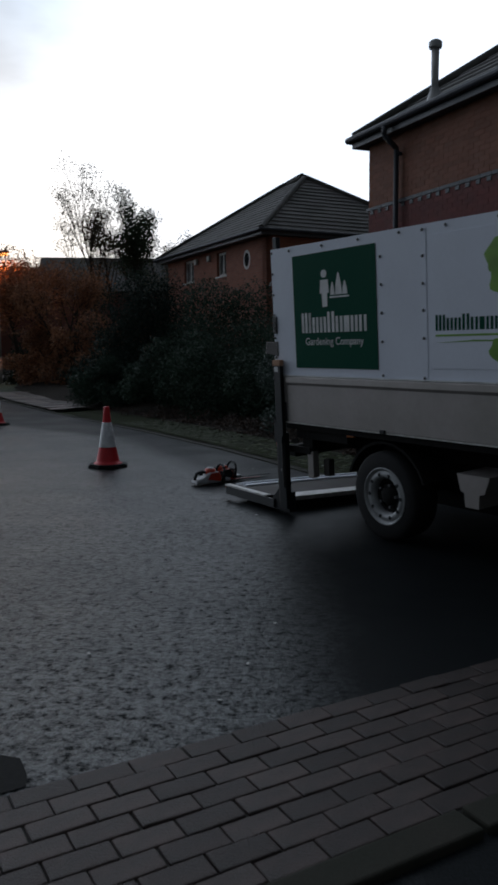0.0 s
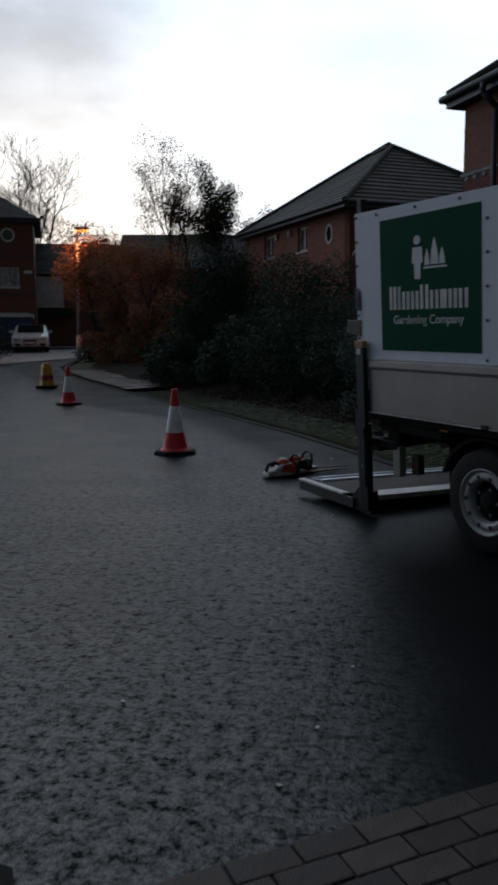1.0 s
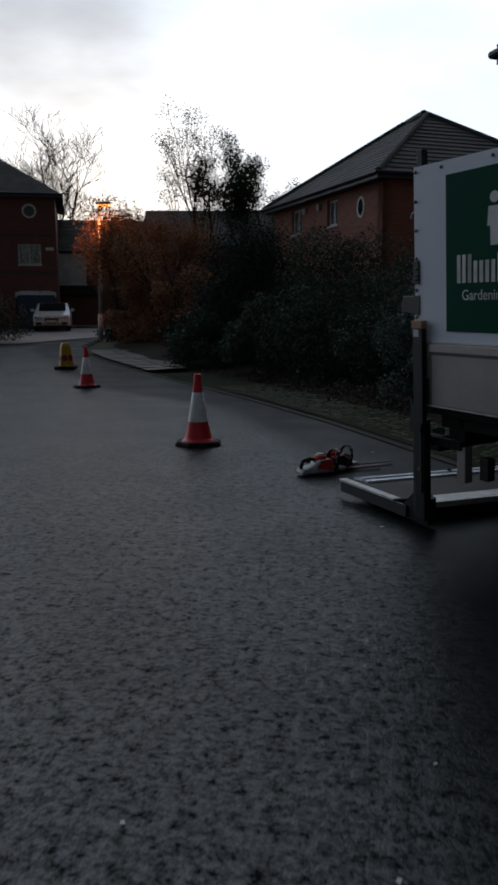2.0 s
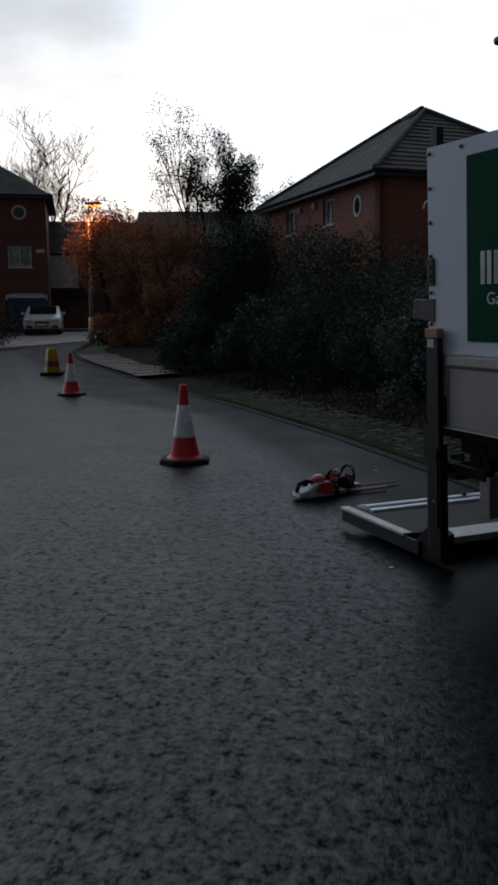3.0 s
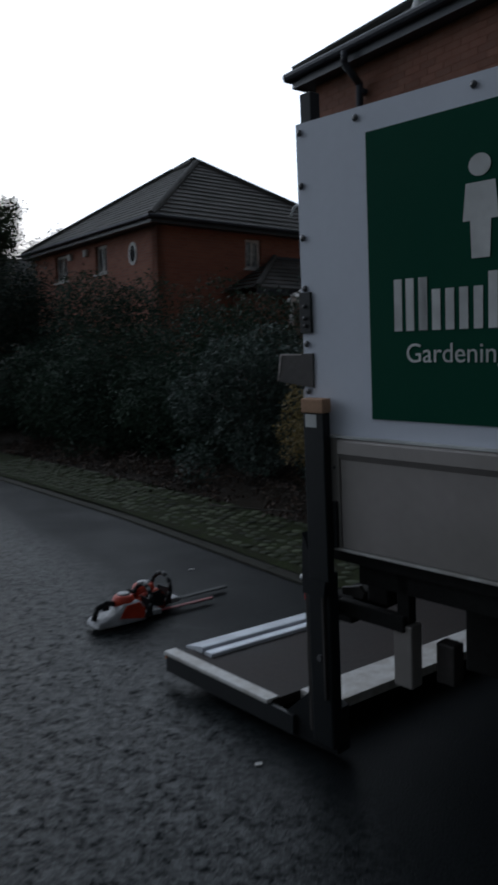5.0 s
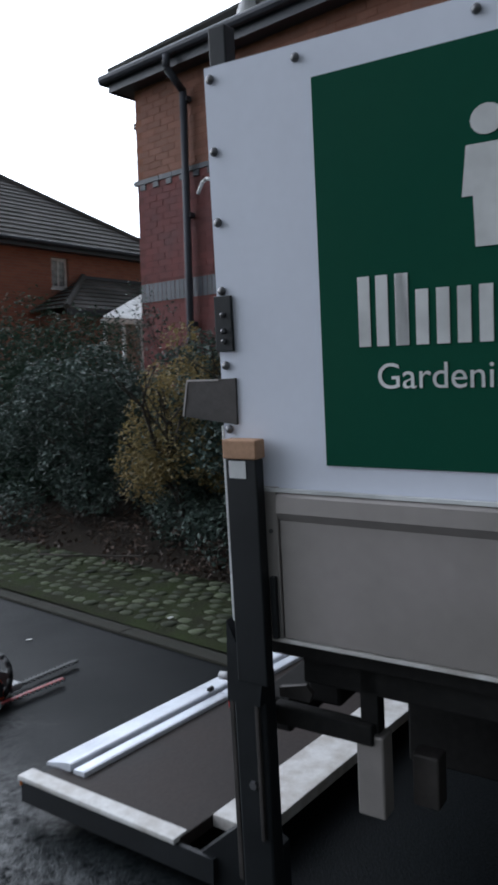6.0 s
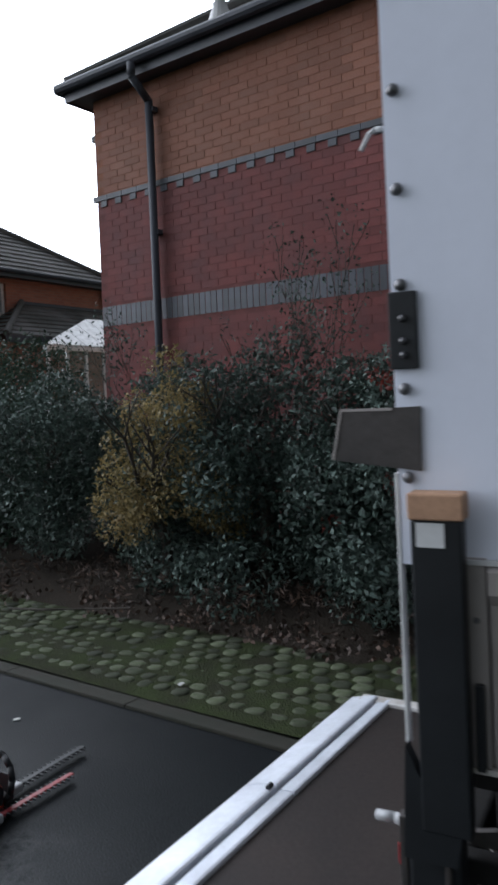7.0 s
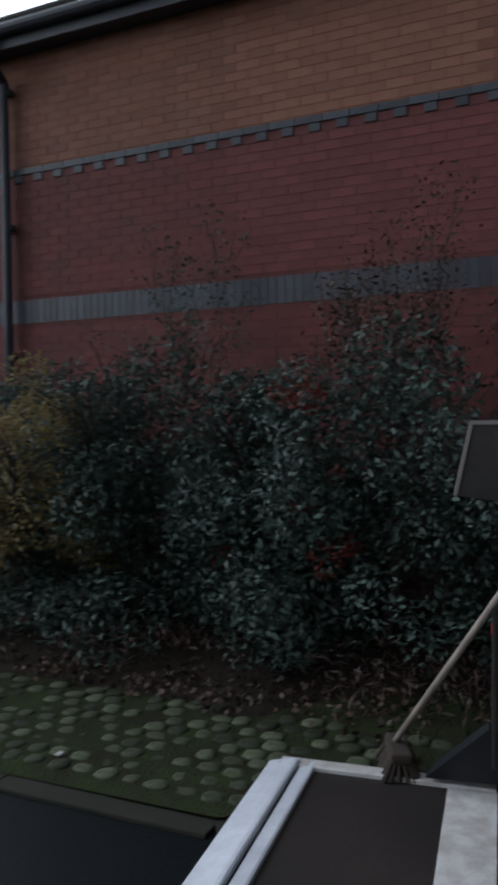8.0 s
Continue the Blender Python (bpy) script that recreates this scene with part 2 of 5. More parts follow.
M_PANEL = mat("white_painted_panel", (0.72, 0.755, 0.85), rough=0.45, spec=0.25, vary=0.03, scale=2.5, grain=30, bump=0.04, color2=(0.67, 0.70, 0.79), rough_vary=0.08)
M_GREEN = mat("dark_green_vinyl", (0.004, 0.068, 0.042), spec=0.05, rough=0.6, vary=0.04, scale=3, grain=30, bump=0.03, color2=(0.006, 0.07, 0.042))
M_WHITE = mat("white_vinyl", (0.78, 0.79, 0.79), rough=0.35, vary=0.03, bump=0.02)
M_LIME = mat("lime_green_vinyl", (0.2, 0.42, 0.05), rough=0.35, vary=0.08, bump=0.02)
M_ALU = mat("dulled_aluminium", (0.37, 0.335, 0.325), rough=0.5, metal=0.35, vary=0.08, scale=2.5, grain=25, bump=0.08, color2=(0.28, 0.26, 0.24))
M_ALU_BRIGHT = mat("worn_aluminium", (0.82, 0.86, 0.93), rough=0.4, metal=0.25, vary=0.12, scale=6, grain=40, bump=0.15, color2=(0.68, 0.71, 0.77))
M_DECK = mat("scuffed_steel_deck", (0.075, 0.066, 0.062), rough=0.55, metal=0.3, vary=0.25, scale=5, grain=60, bump=0.3, color2=(0.04, 0.037, 0.036))
M_LIFT = mat("brown_rubbed_deck", (0.036, 0.027, 0.024), rough=0.65, spec=0.25, vary=0.3, scale=3, grain=60, bump=0.25, color2=(0.02, 0.016, 0.015))
M_SHELL = mat("scuffed_pale_shell", (0.52, 0.53, 0.55), rough=0.45, vary=0.2, scale=18, grain=60, bump=0.1, color2=(0.3, 0.3, 0.31))
M_BLADE = mat("red_blade_cover", (0.3, 0.018, 0.025), rough=0.5, vary=0.25, scale=20, bump=0.1)
M_WORN_WHITE = mat("worn_white_plate", (0.66, 0.65, 0.635), rough=0.5, vary=0.15, scale=14, grain=70, bump=0.2, color2=(0.48, 0.45, 0.42), spread=0.35)
M_BLACK = mat("black_steel", (0.013, 0.0155, 0.018), spec=0.35, rough=0.5, vary=0.2, scale=6, grain=50, bump=0.15)
M_CHASSIS = mat("grimy_chassis", (0.018, 0.0175, 0.017), spec=0.15, rough=0.85, vary=0.3, scale=5, grain=40, bump=0.3)
M_RUBBER = mat("black_rubber", (0.016, 0.016, 0.017), spec=0.25, rough=0.75, vary=0.2, scale=9, grain=60, bump=0.3)
M_STEEL = mat("wheel_steel", (0.42, 0.43, 0.44), rough=0.45, metal=0.15, vary=0.15, scale=9, grain=50, bump=0.1)
M_BOLT = mat("dull_rivet", (0.2, 0.2, 0.21), rough=0.4, metal=0.7, bump=0.05)
M_WOOD = mat("sawn_softwood", (0.46, 0.27, 0.165), rough=0.75, vary=0.25, scale=9, grain=70, bump=0.3, color2=(0.33, 0.185, 0.115))
M_RED = mat("red_plastic", (0.74, 0.02, 0.035), rough=0.45, vary=0.1, scale=8, grain=60, bump=0.08, color2=(0.58, 0.02, 0.024))
M_ORANGE = mat("orange_red_plastic", (0.68, 0.06, 0.022), rough=0.4, vary=0.1, bump=0.05)
M_REFLECT = mat("white_reflective_sleeve", (0.94, 0.95, 0.97), rough=0.35, vary=0.06, scale=12, bump=0.05)
M_YELLOW = mat("yellow_plastic", (0.75, 0.4, 0.02), rough=0.5, vary=0.12, bump=0.05)
M_CARWHITE = mat("white_car_paint", (0.75, 0.76, 0.78), rough=0.15, vary=0.02, bump=0, rough_vary=0.04)
M_LENS = mat("clear_lamp_lens", (0.6, 0.62, 0.65), rough=0.1, vary=0.05, bump=0, rough_vary=0.03, spec=0.8)
M_AMBER = mat("amber_lens", (0.6, 0.16, 0.02), rough=0.2, bump=0)
M_GARAGE = mat("blue_grey_door", (0.04, 0.06, 0.13), rough=0.5, bump=0.1)
M_BARK = mat("wet_bark", (0.055, 0.045, 0.036), rough=0.9, vary=0.3, scale=9, grain=50, bump=0.6, depth=0.01)
M_TWIG = mat("pale_twig", (0.1, 0.085, 0.07), rough=0.9, vary=0.2)
M_LAUREL = mat("dark_laurel_leaf", thin=0.12, spec=0.14, color=(0.044, 0.074, 0.05), rough=0.6, vary=0.15, scale=1.2, grain=20, bump=0.05, color2=(0.026, 0.05, 0.034), island=0.4)
M_HOLLY = mat("grey_green_leaf", thin=0.14, spec=0.24, color=(0.092, 0.13, 0.112), rough=0.5, vary=0.15, scale=1.6, grain=20, bump=0.05, color2=(0.024, 0.043, 0.033), island=0.6)
M_CONIFER = mat("dark_conifer_needle", spec=0.08, color=(0.035, 0.056, 0.044), rough=0.6, vary=0.15, scale=1, grain=20, bump=0.05, color2=(0.016, 0.03, 0.022), island=0.4)
M_TREEGREEN = mat("evergreen_tree_leaf", thin=0.35, spec=0.2, color=(0.07, 0.1, 0.06), rough=0.6, vary=0.15, bump=0.05, island=0.4)
M_YLEAF = mat("yellowing_leaf", thin=0.35, spec=0.3, color=(0.28, 0.21, 0.1), rough=0.55, vary=0.15, scale=1.5, grain=20, bump=0.05, color2=(0.2, 0.16, 0.065), island=0.45)
M_OLEAF = mat("russet_autumn_leaf", thin=0.45, spec=0.3, color=(0.36, 0.17, 0.09), rough=0.6, vary=0.15, scale=0.8, grain=20, bump=0.05, color2=(0.19, 0.085, 0.045), island=0.5)
M_RLEAF = mat("red_leaf", thin=0.4, spec=0.3, color=(0.17, 0.032, 0.022), rough=0.5, vary=0.15, bump=0.05, island=0.4)
M_BIRCH = mat("sparse_brown_leaf", thin=0.4, spec=0.3, color=(0.11, 0.085, 0.045), rough=0.6, vary=0.15, bump=0.05, island=0.45)
M_LITTER = mat("fallen_leaf", (0.085, 0.046, 0.03), rough=0.7, vary=0.2, scale=4, bump=0.1, color2=(0.026, 0.018, 0.014), island=0.6)
M_CHIP = mat("pale_litter", (0.6, 0.6, 0.58), rough=0.6, bump=0.1)
M_BRISTLE = mat("dark_bristle", (0.05, 0.035, 0.026), rough=0.9, vary=0.3, bump=0.3)
M_HANDLE = mat("grey_wood_handle", (0.33, 0.28, 0.23), rough=0.7, vary=0.15, scale=9, bump=0.2)
M_SODIUM = glow_material("sodium_glow", (1.0, 0.36, 0.08), 30.0)


# ---- building helpers ----
def thing(name, label, category, m=None, group="", kind=""):
    ob = tagged(new(name), label, category, group, kind)
    ob.empty_display_size = 0.2
    if m is not None:
        ob.matrix_world = m
    return ob


def mesh_of(name, bm, material):
    bmesh.ops.recalc_face_normals(bm, faces=bm.faces)
    me = bpy.data.meshes.new(name)
    bm.to_mesh(me)
    bm.free()
    me.materials.append(material)
    return me


def part(name, bm, material, parent=None, label="", smooth=False):
    me = mesh_of(name, bm, material)
    if smooth:
        me.polygons.foreach_set("use_smooth", [True] * len(me.polygons))
    ob = new(name, me)
    if parent is not None:
        ob.parent = parent
    if label:
        ob["label"] = label
    return ob


def raw(name, verts, faces, material, parent=None, label="", kind=""):
    me = bpy.data.meshes.new(name)
    me.from_pydata(verts, [], faces)
    me.materials.append(material)
    me.update()
    ob = new(name, me)
    if parent is not None:
        ob.parent = parent
    return tagged(ob, label, "", "", kind)


def box(x0, x1, y0, y1, z0, z1, bevel=0.0, bm=None):
    bm = bm or bmesh.new()
    m = Matrix.Translation(((x0 + x1) / 2, (y0 + y1) / 2, (z0 + z1) / 2)) @ Matrix.Diagonal((x1 - x0, y1 - y0, z1 - z0, 1))
    made = bmesh.ops.create_cube(bm, size=1.0, matrix=m)["verts"]
    if bevel:
        edges = {e for v in made for e in v.link_edges}
        bmesh.ops.bevel(bm, geom=list(edges), offset=bevel, segments=2, profile=0.5, affect="EDGES")
    return bm


def rod(p0, p1, r0, r1=None, seg=12, bm=None, caps=True):
    bm = bm or bmesh.new()
    p0, p1 = Vector(p0), Vector(p1)
    r1 = r0 if r1 is None else r1
    q = (p1 - p0).to_track_quat("Z", "Y").to_matrix().to_4x4()
    m = Matrix.Translation((p0 + p1) / 2) @ q
    bmesh.ops.create_cone(bm, cap_ends=caps, segments=seg, radius1=r0, radius2=r1, depth=(p1 - p0).length, matrix=m)
    return bm


def tube(points, r, seg=10, bm=None):
    bm = bm or bmesh.new()
    for a, b in zip(points, points[1:]):
        rod(a, b, r, r, seg, bm)
    for p in points[1:-1]:
        bmesh.ops.create_uvsphere(bm, u_segments=seg, v_segments=6, radius=r, matrix=Matrix.Translation(p))
    return bm


def lathe(profile, seg=28, bm=None, m=None):
    """Turns (radius, height) pairs round z."""
    bm = bm or bmesh.new()
    m = m or Matrix()
    rings = [[bm.verts.new(m @ Vector((r * math.cos(a), r * math.sin(a), z))) for a in [2 * math.pi * i / seg for i in range(seg)]] for r, z in profile]
    for a, b in zip(rings, rings[1:]):
        for i in range(seg):
            bm.faces.new((a[i], a[(i + 1) % seg], b[(i + 1) % seg], b[i]))
    if profile[0][0] > 0:
        bm.faces.new(rings[0][::-1])
    bm.faces.new(rings[-1])
    return bm


def prism(outline, a0, a1, axis="y", bm=None):
    """Extrudes an outline of pairs along an axis: pairs are (x, z) for y, (y, z) for x, (x, y) for z."""
    bm = bm or bmesh.new()
    put = {"y": lambda p, a: (p[0], a, p[1]), "x": lambda p, a: (a, p[0], p[1]), "z": lambda p, a: (p[0], p[1], a)}[axis]
    lo, hi = [bm.verts.new(put(p, a0)) for p in outline], [bm.verts.new(put(p, a1)) for p in outline]
    bm.faces.new(lo)
    bm.faces.new(hi[::-1])
    for i in range(len(lo)):
        j = (i + 1) % len(lo)
        bm.faces.new((lo[i], hi[i], hi[j], lo[j]))
    return bm


def holed_wall(length, z0, z1, thick, holes):
    """A wall along x, its outer face at y = 0 and its body towards +y, with openings (x0, x1, z0, z1) right through it."""
    xs = sorted({0.0, length, *[v for h in holes for v in h[:2]]})
    zs = sorted({z0, z1, *[v for h in holes for v in h[2:]]})
    bm = bmesh.new()

    def solid(i, j):
        if not (0 <= i < len(xs) - 1 and 0 <= j < len(zs) - 1):
            return False
        x, z = (xs[i] + xs[i + 1]) / 2, (zs[j] + zs[j + 1]) / 2
        return not any(h[0] < x < h[1] and h[2] < z < h[3] for h in holes)

    def quad(*ps):
        bm.faces.new([bm.verts.new(p) for p in ps])

    for i in range(len(xs) - 1):
        for j in range(len(zs) - 1):
            if not solid(i, j):
                continue
            a, b, c, d = xs[i], xs[i + 1], zs[j], zs[j + 1]
            quad((a, 0, c), (b, 0, c), (b, 0, d), (a, 0, d))
            quad((a, thick, c), (a, thick, d), (b, thick, d), (b, thick, c))
            if not solid(i - 1, j):
                quad((a, 0, c), (a, 0, d), (a, thick, d), (a, thick, c))
            if not solid(i + 1, j):
                quad((b, 0, c), (b, thick, c), (b, thick, d), (b, 0, d))
            if not solid(i, j - 1):
                quad((a, 0, c), (a, thick, c), (b, thick, c), (b, 0, c))
            if not solid(i, j + 1):
                quad((a, 0, d), (b, 0, d), (b, thick, d), (a, thick, d))
    bmesh.ops.remove_doubles(bm, verts=bm.verts, dist=0.001)
    return bm


def along(x, y, degrees, z=0.0):
    return pose(x, y, z, 0, 0, degrees)


# ---- plants ----
def leaf_cloud(name, clumps, count, size, material, parent, seed, droop=0.0, slim=0.5, label=""):
    """Many small folded leaves on the shells of clumps (x, y, z, rx, ry, rz)."""
    rng = np.random.default_rng(seed)
    c = np.array(clumps)
    area = (c[:, 3] * c[:, 5] + c[:, 4] * c[:, 5] + c[:, 3] * c[:, 4])
    which = rng.choice(len(c), count, p=area / area.sum())
    d = rng.normal(size=(count, 3))
    d /= np.linalg.norm(d, axis=1)[:, None]
    r = np.clip(rng.normal(0.92, 0.13, count), 0.3, 1.25)[:, None]
    p = c[which, :3] + d * c[which, 3:] * r
    out = d + rng.normal(scale=0.75, size=(count, 3))
    out[:, 2] += 0.35 - droop
    out /= np.linalg.norm(out, axis=1)[:, None]
    side = np.cross(out, rng.normal(size=(count, 3)))
    side /= np.linalg.norm(side, axis=1)[:, None]
    axis = np.cross(side, out) + out * 0.35
    s = (size * rng.uniform(0.6, 1.35, count))[:, None]
    tip, mid = p + axis * s, p + axis * s * 0.48
    left, right = mid + side * s * slim * 0.5 + out * s * 0.1, mid - side * s * slim * 0.5 + out * s * 0.1
    v = np.stack([p, right, tip, left], axis=1).reshape(-1, 3)
    me = bpy.data.meshes.new(name)
    me.vertices.add(len(v))
    me.vertices.foreach_set("co", v.astype(np.float32).ravel())
    me.loops.add(count * 4)
    me.loops.foreach_set("vertex_index", np.arange(count * 4, dtype=np.int32))
    me.polygons.add(count)
    me.polygons.foreach_set("loop_start", np.arange(0, count * 4, 4, dtype=np.int32))
    me.update(calc_edges=True)
    me.materials.append(material)
    ob = new(name, me)
    ob.parent = parent
    return tagged(ob, label, "", "", "stuff")


def limbs(seed, height, radius, levels=4, forks=3, spread=0.6, up=0.5, lean=(0, 0), first=0.35, shrink=0.68):
    """Tapered limbs of a tree: segments (p0, p1, r0, r1) and the tips."""
    rng = random.Random(seed)
    segments, tips = [], []

    def grow(p, d, length, r, level):
        steps = 4 if level == 0 else 3
        for k in range(steps):
            d = (d + Vector((rng.gauss(0, 0.12), rng.gauss(0, 0.12), rng.gauss(0, 0.05) + 0.06 * up))).normalized()
            q, r2 = p + d * (length / steps), r * 0.87
            segments.append((p.copy(), q.copy(), r, r2))
            p, r = q, r2
            if level > 0 or k >= 1:
                if level < levels:
                    for _ in range(forks if k == steps - 1 else rng.choice((0, 1, 1))):
                        a = rng.uniform(0, 2 * math.pi)
                        e = (d + Vector((math.cos(a) * spread, math.sin(a) * spread, up * 0.5 + rng.uniform(-0.1, 0.3)))).normalized()
                        grow(p, e, length * shrink * rng.uniform(0.7, 1.1), r * 0.62, level + 1)
        if level >= levels - 1:
            tips.append(p.copy())

    grow(Vector((0, 0, -0.05)), Vector((lean[0], lean[1], 1)).normalized(), height * first, radius, 0)
    return segments, tips


def limb_mesh(name, segments, material, parent, sides=5, least=0.0):
    verts, faces = [], []
    for p0, p1, r0, r1 in segments:
        q = (p1 - p0).to_track_quat("Z", "Y")
        base = len(verts)
        for p, r in ((p0, max(r0, least)), (p1, max(r1, least))):
            for i in range(sides):
                a = 2 * math.pi * i / sides
                verts.append(p + q @ Vector((r * math.cos(a), r * math.sin(a), 0)))
        for i in range(sides):
            j = (i + 1) % sides
            faces.append((base + i, base + j, base + sides + j, base + sides + i))
    return raw(name, verts, faces, material, parent)


def bush(label, x, y, z, rx, ry, h, turn, seed, count, size, material, clumps=34, slim=0.5, lumps=(0.28, 0.5), base=0.05, name="bush", category="bush", stem=True):
    """A shrub of overlapping leafy clumps in an uneven dome, on stems."""
    rng = random.Random(seed)
    b = thing(name, label, category, along(x, y, turn, z))
    c = []
    for _ in range(clumps):
        a, f = rng.uniform(0, 2 * math.pi), math.sqrt(rng.uniform(0, 1))
        top = math.sqrt(max(0.0, 1 - (f * 0.92) ** 2))
        zz = rng.uniform(base, 1.0) ** 0.8 * top
        r = rng.uniform(*lumps) * min(rx, ry, h) * 0.75
        c.append((math.cos(a) * f * rx * 0.85, math.sin(a) * f * ry * 0.85, max(r * 0.6, zz * h - r * 0.4), r * rng.uniform(0.8, 1.3), r * rng.uniform(0.8, 1.3), r * rng.uniform(0.7, 1.1)))
    leaf_cloud("foliage", c, count, size, material, b, seed, slim=slim)
    if stem:
        segs, _ = limbs(seed, h * 0.95, 0.035 + 0.012 * h, levels=2, forks=4, spread=0.9, up=0.4, first=0.45)
        limb_mesh("stem", segs, M_BARK, b)
    return b


# ---- ground ----
KERB = [(7.4, 0.85), (4.36, 4.87), (2.07, 7.97), (1.47, 8.25), (0.88, 8.55), (0.41, 9.42), (-0.05, 10.28), (-0.72, 11.5), (-2.2, 13.9),
        (-4.1, 16.7), (-6.3, 19.9), (-7.8, 22.0), (-9.1, 24.1), (-10.6, 27.3), (-11.9, 32.4)]


def gz(y):
    return min(max(0.0, y - 19.0), 24.0) * 0.0235


def resample(points, step):
    out = [Vector(points[0])]
    for a, b in zip(points, points[1:]):
        a, b = Vector(a), Vector(b)
        n = max(1, round((b - a).length / step))
        out += [a.lerp(b, (k + 1) / n) for k in range(n)]
    return out


def normals_right(points):
    out = []
    for i, p in enumerate(points):
        d = (points[min(i + 1, len(points) - 1)] - points[max(i - 1, 0)]).normalized()
        out.append(Vector((d.y, -d.x)))
    return out


def strip(name, points, offsets, heights, material, label, category, kind="structure", rough=0.0, seed=1):
    """A sheet beside a line; offsets to its right, with the height over the ground at each."""
    ns = normals_right(points)
    rng = random.Random(seed)
    verts, faces, w = [], [], len(offsets)
    for p, n in zip(points, ns):
        for o, h in zip(offsets, heights):
            q = p + n * o
            verts.append((q.x, q.y, gz(q.y) + h + rng.uniform(-rough, rough)))
    for i in range(len(points) - 1):
        for j in range(w - 1):
            a = i * w + j
            faces.append((a, a + 1, a + w + 1, a + w))
    ob = raw(name, verts, faces, material)
    return tagged(ob, label, category, "", kind)


xs = [-3000, -900, -300, -120, -60, -40, -30, -20, -10, 0, 10, 20, 40, 120, 300, 900, 3000]
ys = [-3000, -900, -300, -60, -20, 0, 10, 19, 25, 31, 37, 43, 60, 120, 300, 900, 3000]
tagged(raw("ground", [(x, y, gz(y) - 0.05) for y in ys for x in xs],
           [(j * 17 + i, j * 17 + i + 1, (j + 1) * 17 + i + 1, (j + 1) * 17 + i) for j in range(16) for i in range(16)], M_GRASS),
       "dark rough grass and earth reaching the horizon", "ground", "", "structure")

LINE = resample(KERB, 1.0)


def kerb_x(y):
    if y <= KERB[0][1]:
        return KERB[0][0] + 0.76 * (KERB[0][1] - y)
    for (xa, ya), (xb, yb) in zip(KERB, KERB[1:]):
        if y <= yb:
            return xa + (xb - xa) * (y - ya) / (yb - ya)
    return KERB[-1][0] - 0.28 * (y - KERB[-1][1])


WORN_EDGE = [(0.5, -16), (0.42, 3.0), (0.36, 4.1), (0.3, 5.2), (0.12, 6.2), (-0.25, 7.5), (-0.7, 8.8), (-1.2, 10.1), (-2.6, 13.0), (-5.3, 15.2), (-8.0, 19.5), (-12, 26), (-16, 46)]


def worn(x, y):
    """1 on the worn, pitted middle of the road, 0 on the smooth tarmac beside the kerb."""
    for (xa, ya), (xb, yb) in zip(WORN_EDGE, WORN_EDGE[1:]):
        if y <= yb:
            d = xa + (xb - xa) * (y - ya) / (yb - ya) - x
            return min(1.0, max(0.0, 0.5 + d / 0.9))
    return 1.0


rows_y = [-16 + k * 0.5 for k in range(121)]
across = [-15.0, -12] + [-10 + 0.42 * k for k in range(24)] + [0.1]
nw = len(across)
road = tagged(raw("road", [(kerb_x(y) + o, y, gz(y)) for y in rows_y for o in across],
                  [(j * nw + i, j * nw + i + 1, (j + 1) * nw + i + 1, (j + 1) * nw + i) for j in range(120) for i in range(nw - 1)], M_ASPHALT),
              "wet dark asphalt road, pitted in the middle", "road", "", "structure")
attr = road.data.attributes.new("wear", "FLOAT", "POINT")
attr.data.foreach_set("value", [worn(v.co.x, v.co.y) for v in road.data.vertices])
# paler road colour beside the block paving, painting in the sky's wet sheen
attr = road.data.attributes.new("pale", "FLOAT", "POINT")
attr.data.foreach_set("value", [worn(v.co.x, v.co.y) * min(1.0, max(0.0, (4.35 - v.co.y) / 1.1)) for v in road.data.vertices])
near_line = [p for p in LINE if p.y < 18.8]
strip("verge", near_line, [0.03, 0.25, 0.45, 0.65, 0.85, 1.05], [0.03, 0.035, 0.04, 0.045, 0.05, 0.05], M_MOSS, "mossy green verge of sunken stone setts beside the kerb", "verge", rough=0.008)
far_line = [p for p in LINE if 19.0 < p.y < 25.5]
strip("pavement", far_line, [0.1, 0.9, 1.7, 2.5], [0.045, 0.05, 0.05, 0.05], M_PAVING, "damp pale footpath catching orange lamp light", "pavement")
strip("planting_bed", LINE, [1.0, 1.4, 2.0, 3.0, 5.0, 9.0], [0.045, 0.1, 0.17, 0.22, 0.22, 0.16], M_SOIL, "dark soil bed covered in fallen leaves under the shrubs", "planting bed", rough=0.03)
tagged(raw("driveway", [(-24, 27.5, gz(27.5) + 0.03), (-13.5, 28.3, gz(28.3) + 0.03), (-12.2, 32.5, gz(32.5) + 0.03), (-13.6, 40.6, gz(40.6) + 0.03), (-24, 38.0, gz(38) + 0.03)],
           [(0, 1, 2, 3, 4)], M_DRIVE), "pale damp concrete driveway in front of the garage", "driveway", "", "structure")

# ---- truck with a lowered tail lift ----

# the load leans the body towards the middle of the road, a little nose-down
LEAN = pose(0, 0, 1.27) @ pose(0, 0, 0, 3.2, 0.2, 0) @ pose(0, 0, -1.27)
TRUCK = along(0.213, 6.711, -53) @ LEAN
truck = thing("gardening_truck", "white high-sided dropside truck with green sign panel and lowered tail lift", "truck", TRUCK)
Y1 = 1.86                # far side
BX = 3.35                # front of the load body


def rivet(x, z, r=0.011, y=-0.004, parent=None):
    return part("rivet", lathe([(r, 0.0), (r * 0.95, 0.004), (r * 0.6, 0.008), (0.001, 0.0095)], 10, None, pose(x, y, z, 90, 0, 0)), M_BOLT, parent, smooth=True)


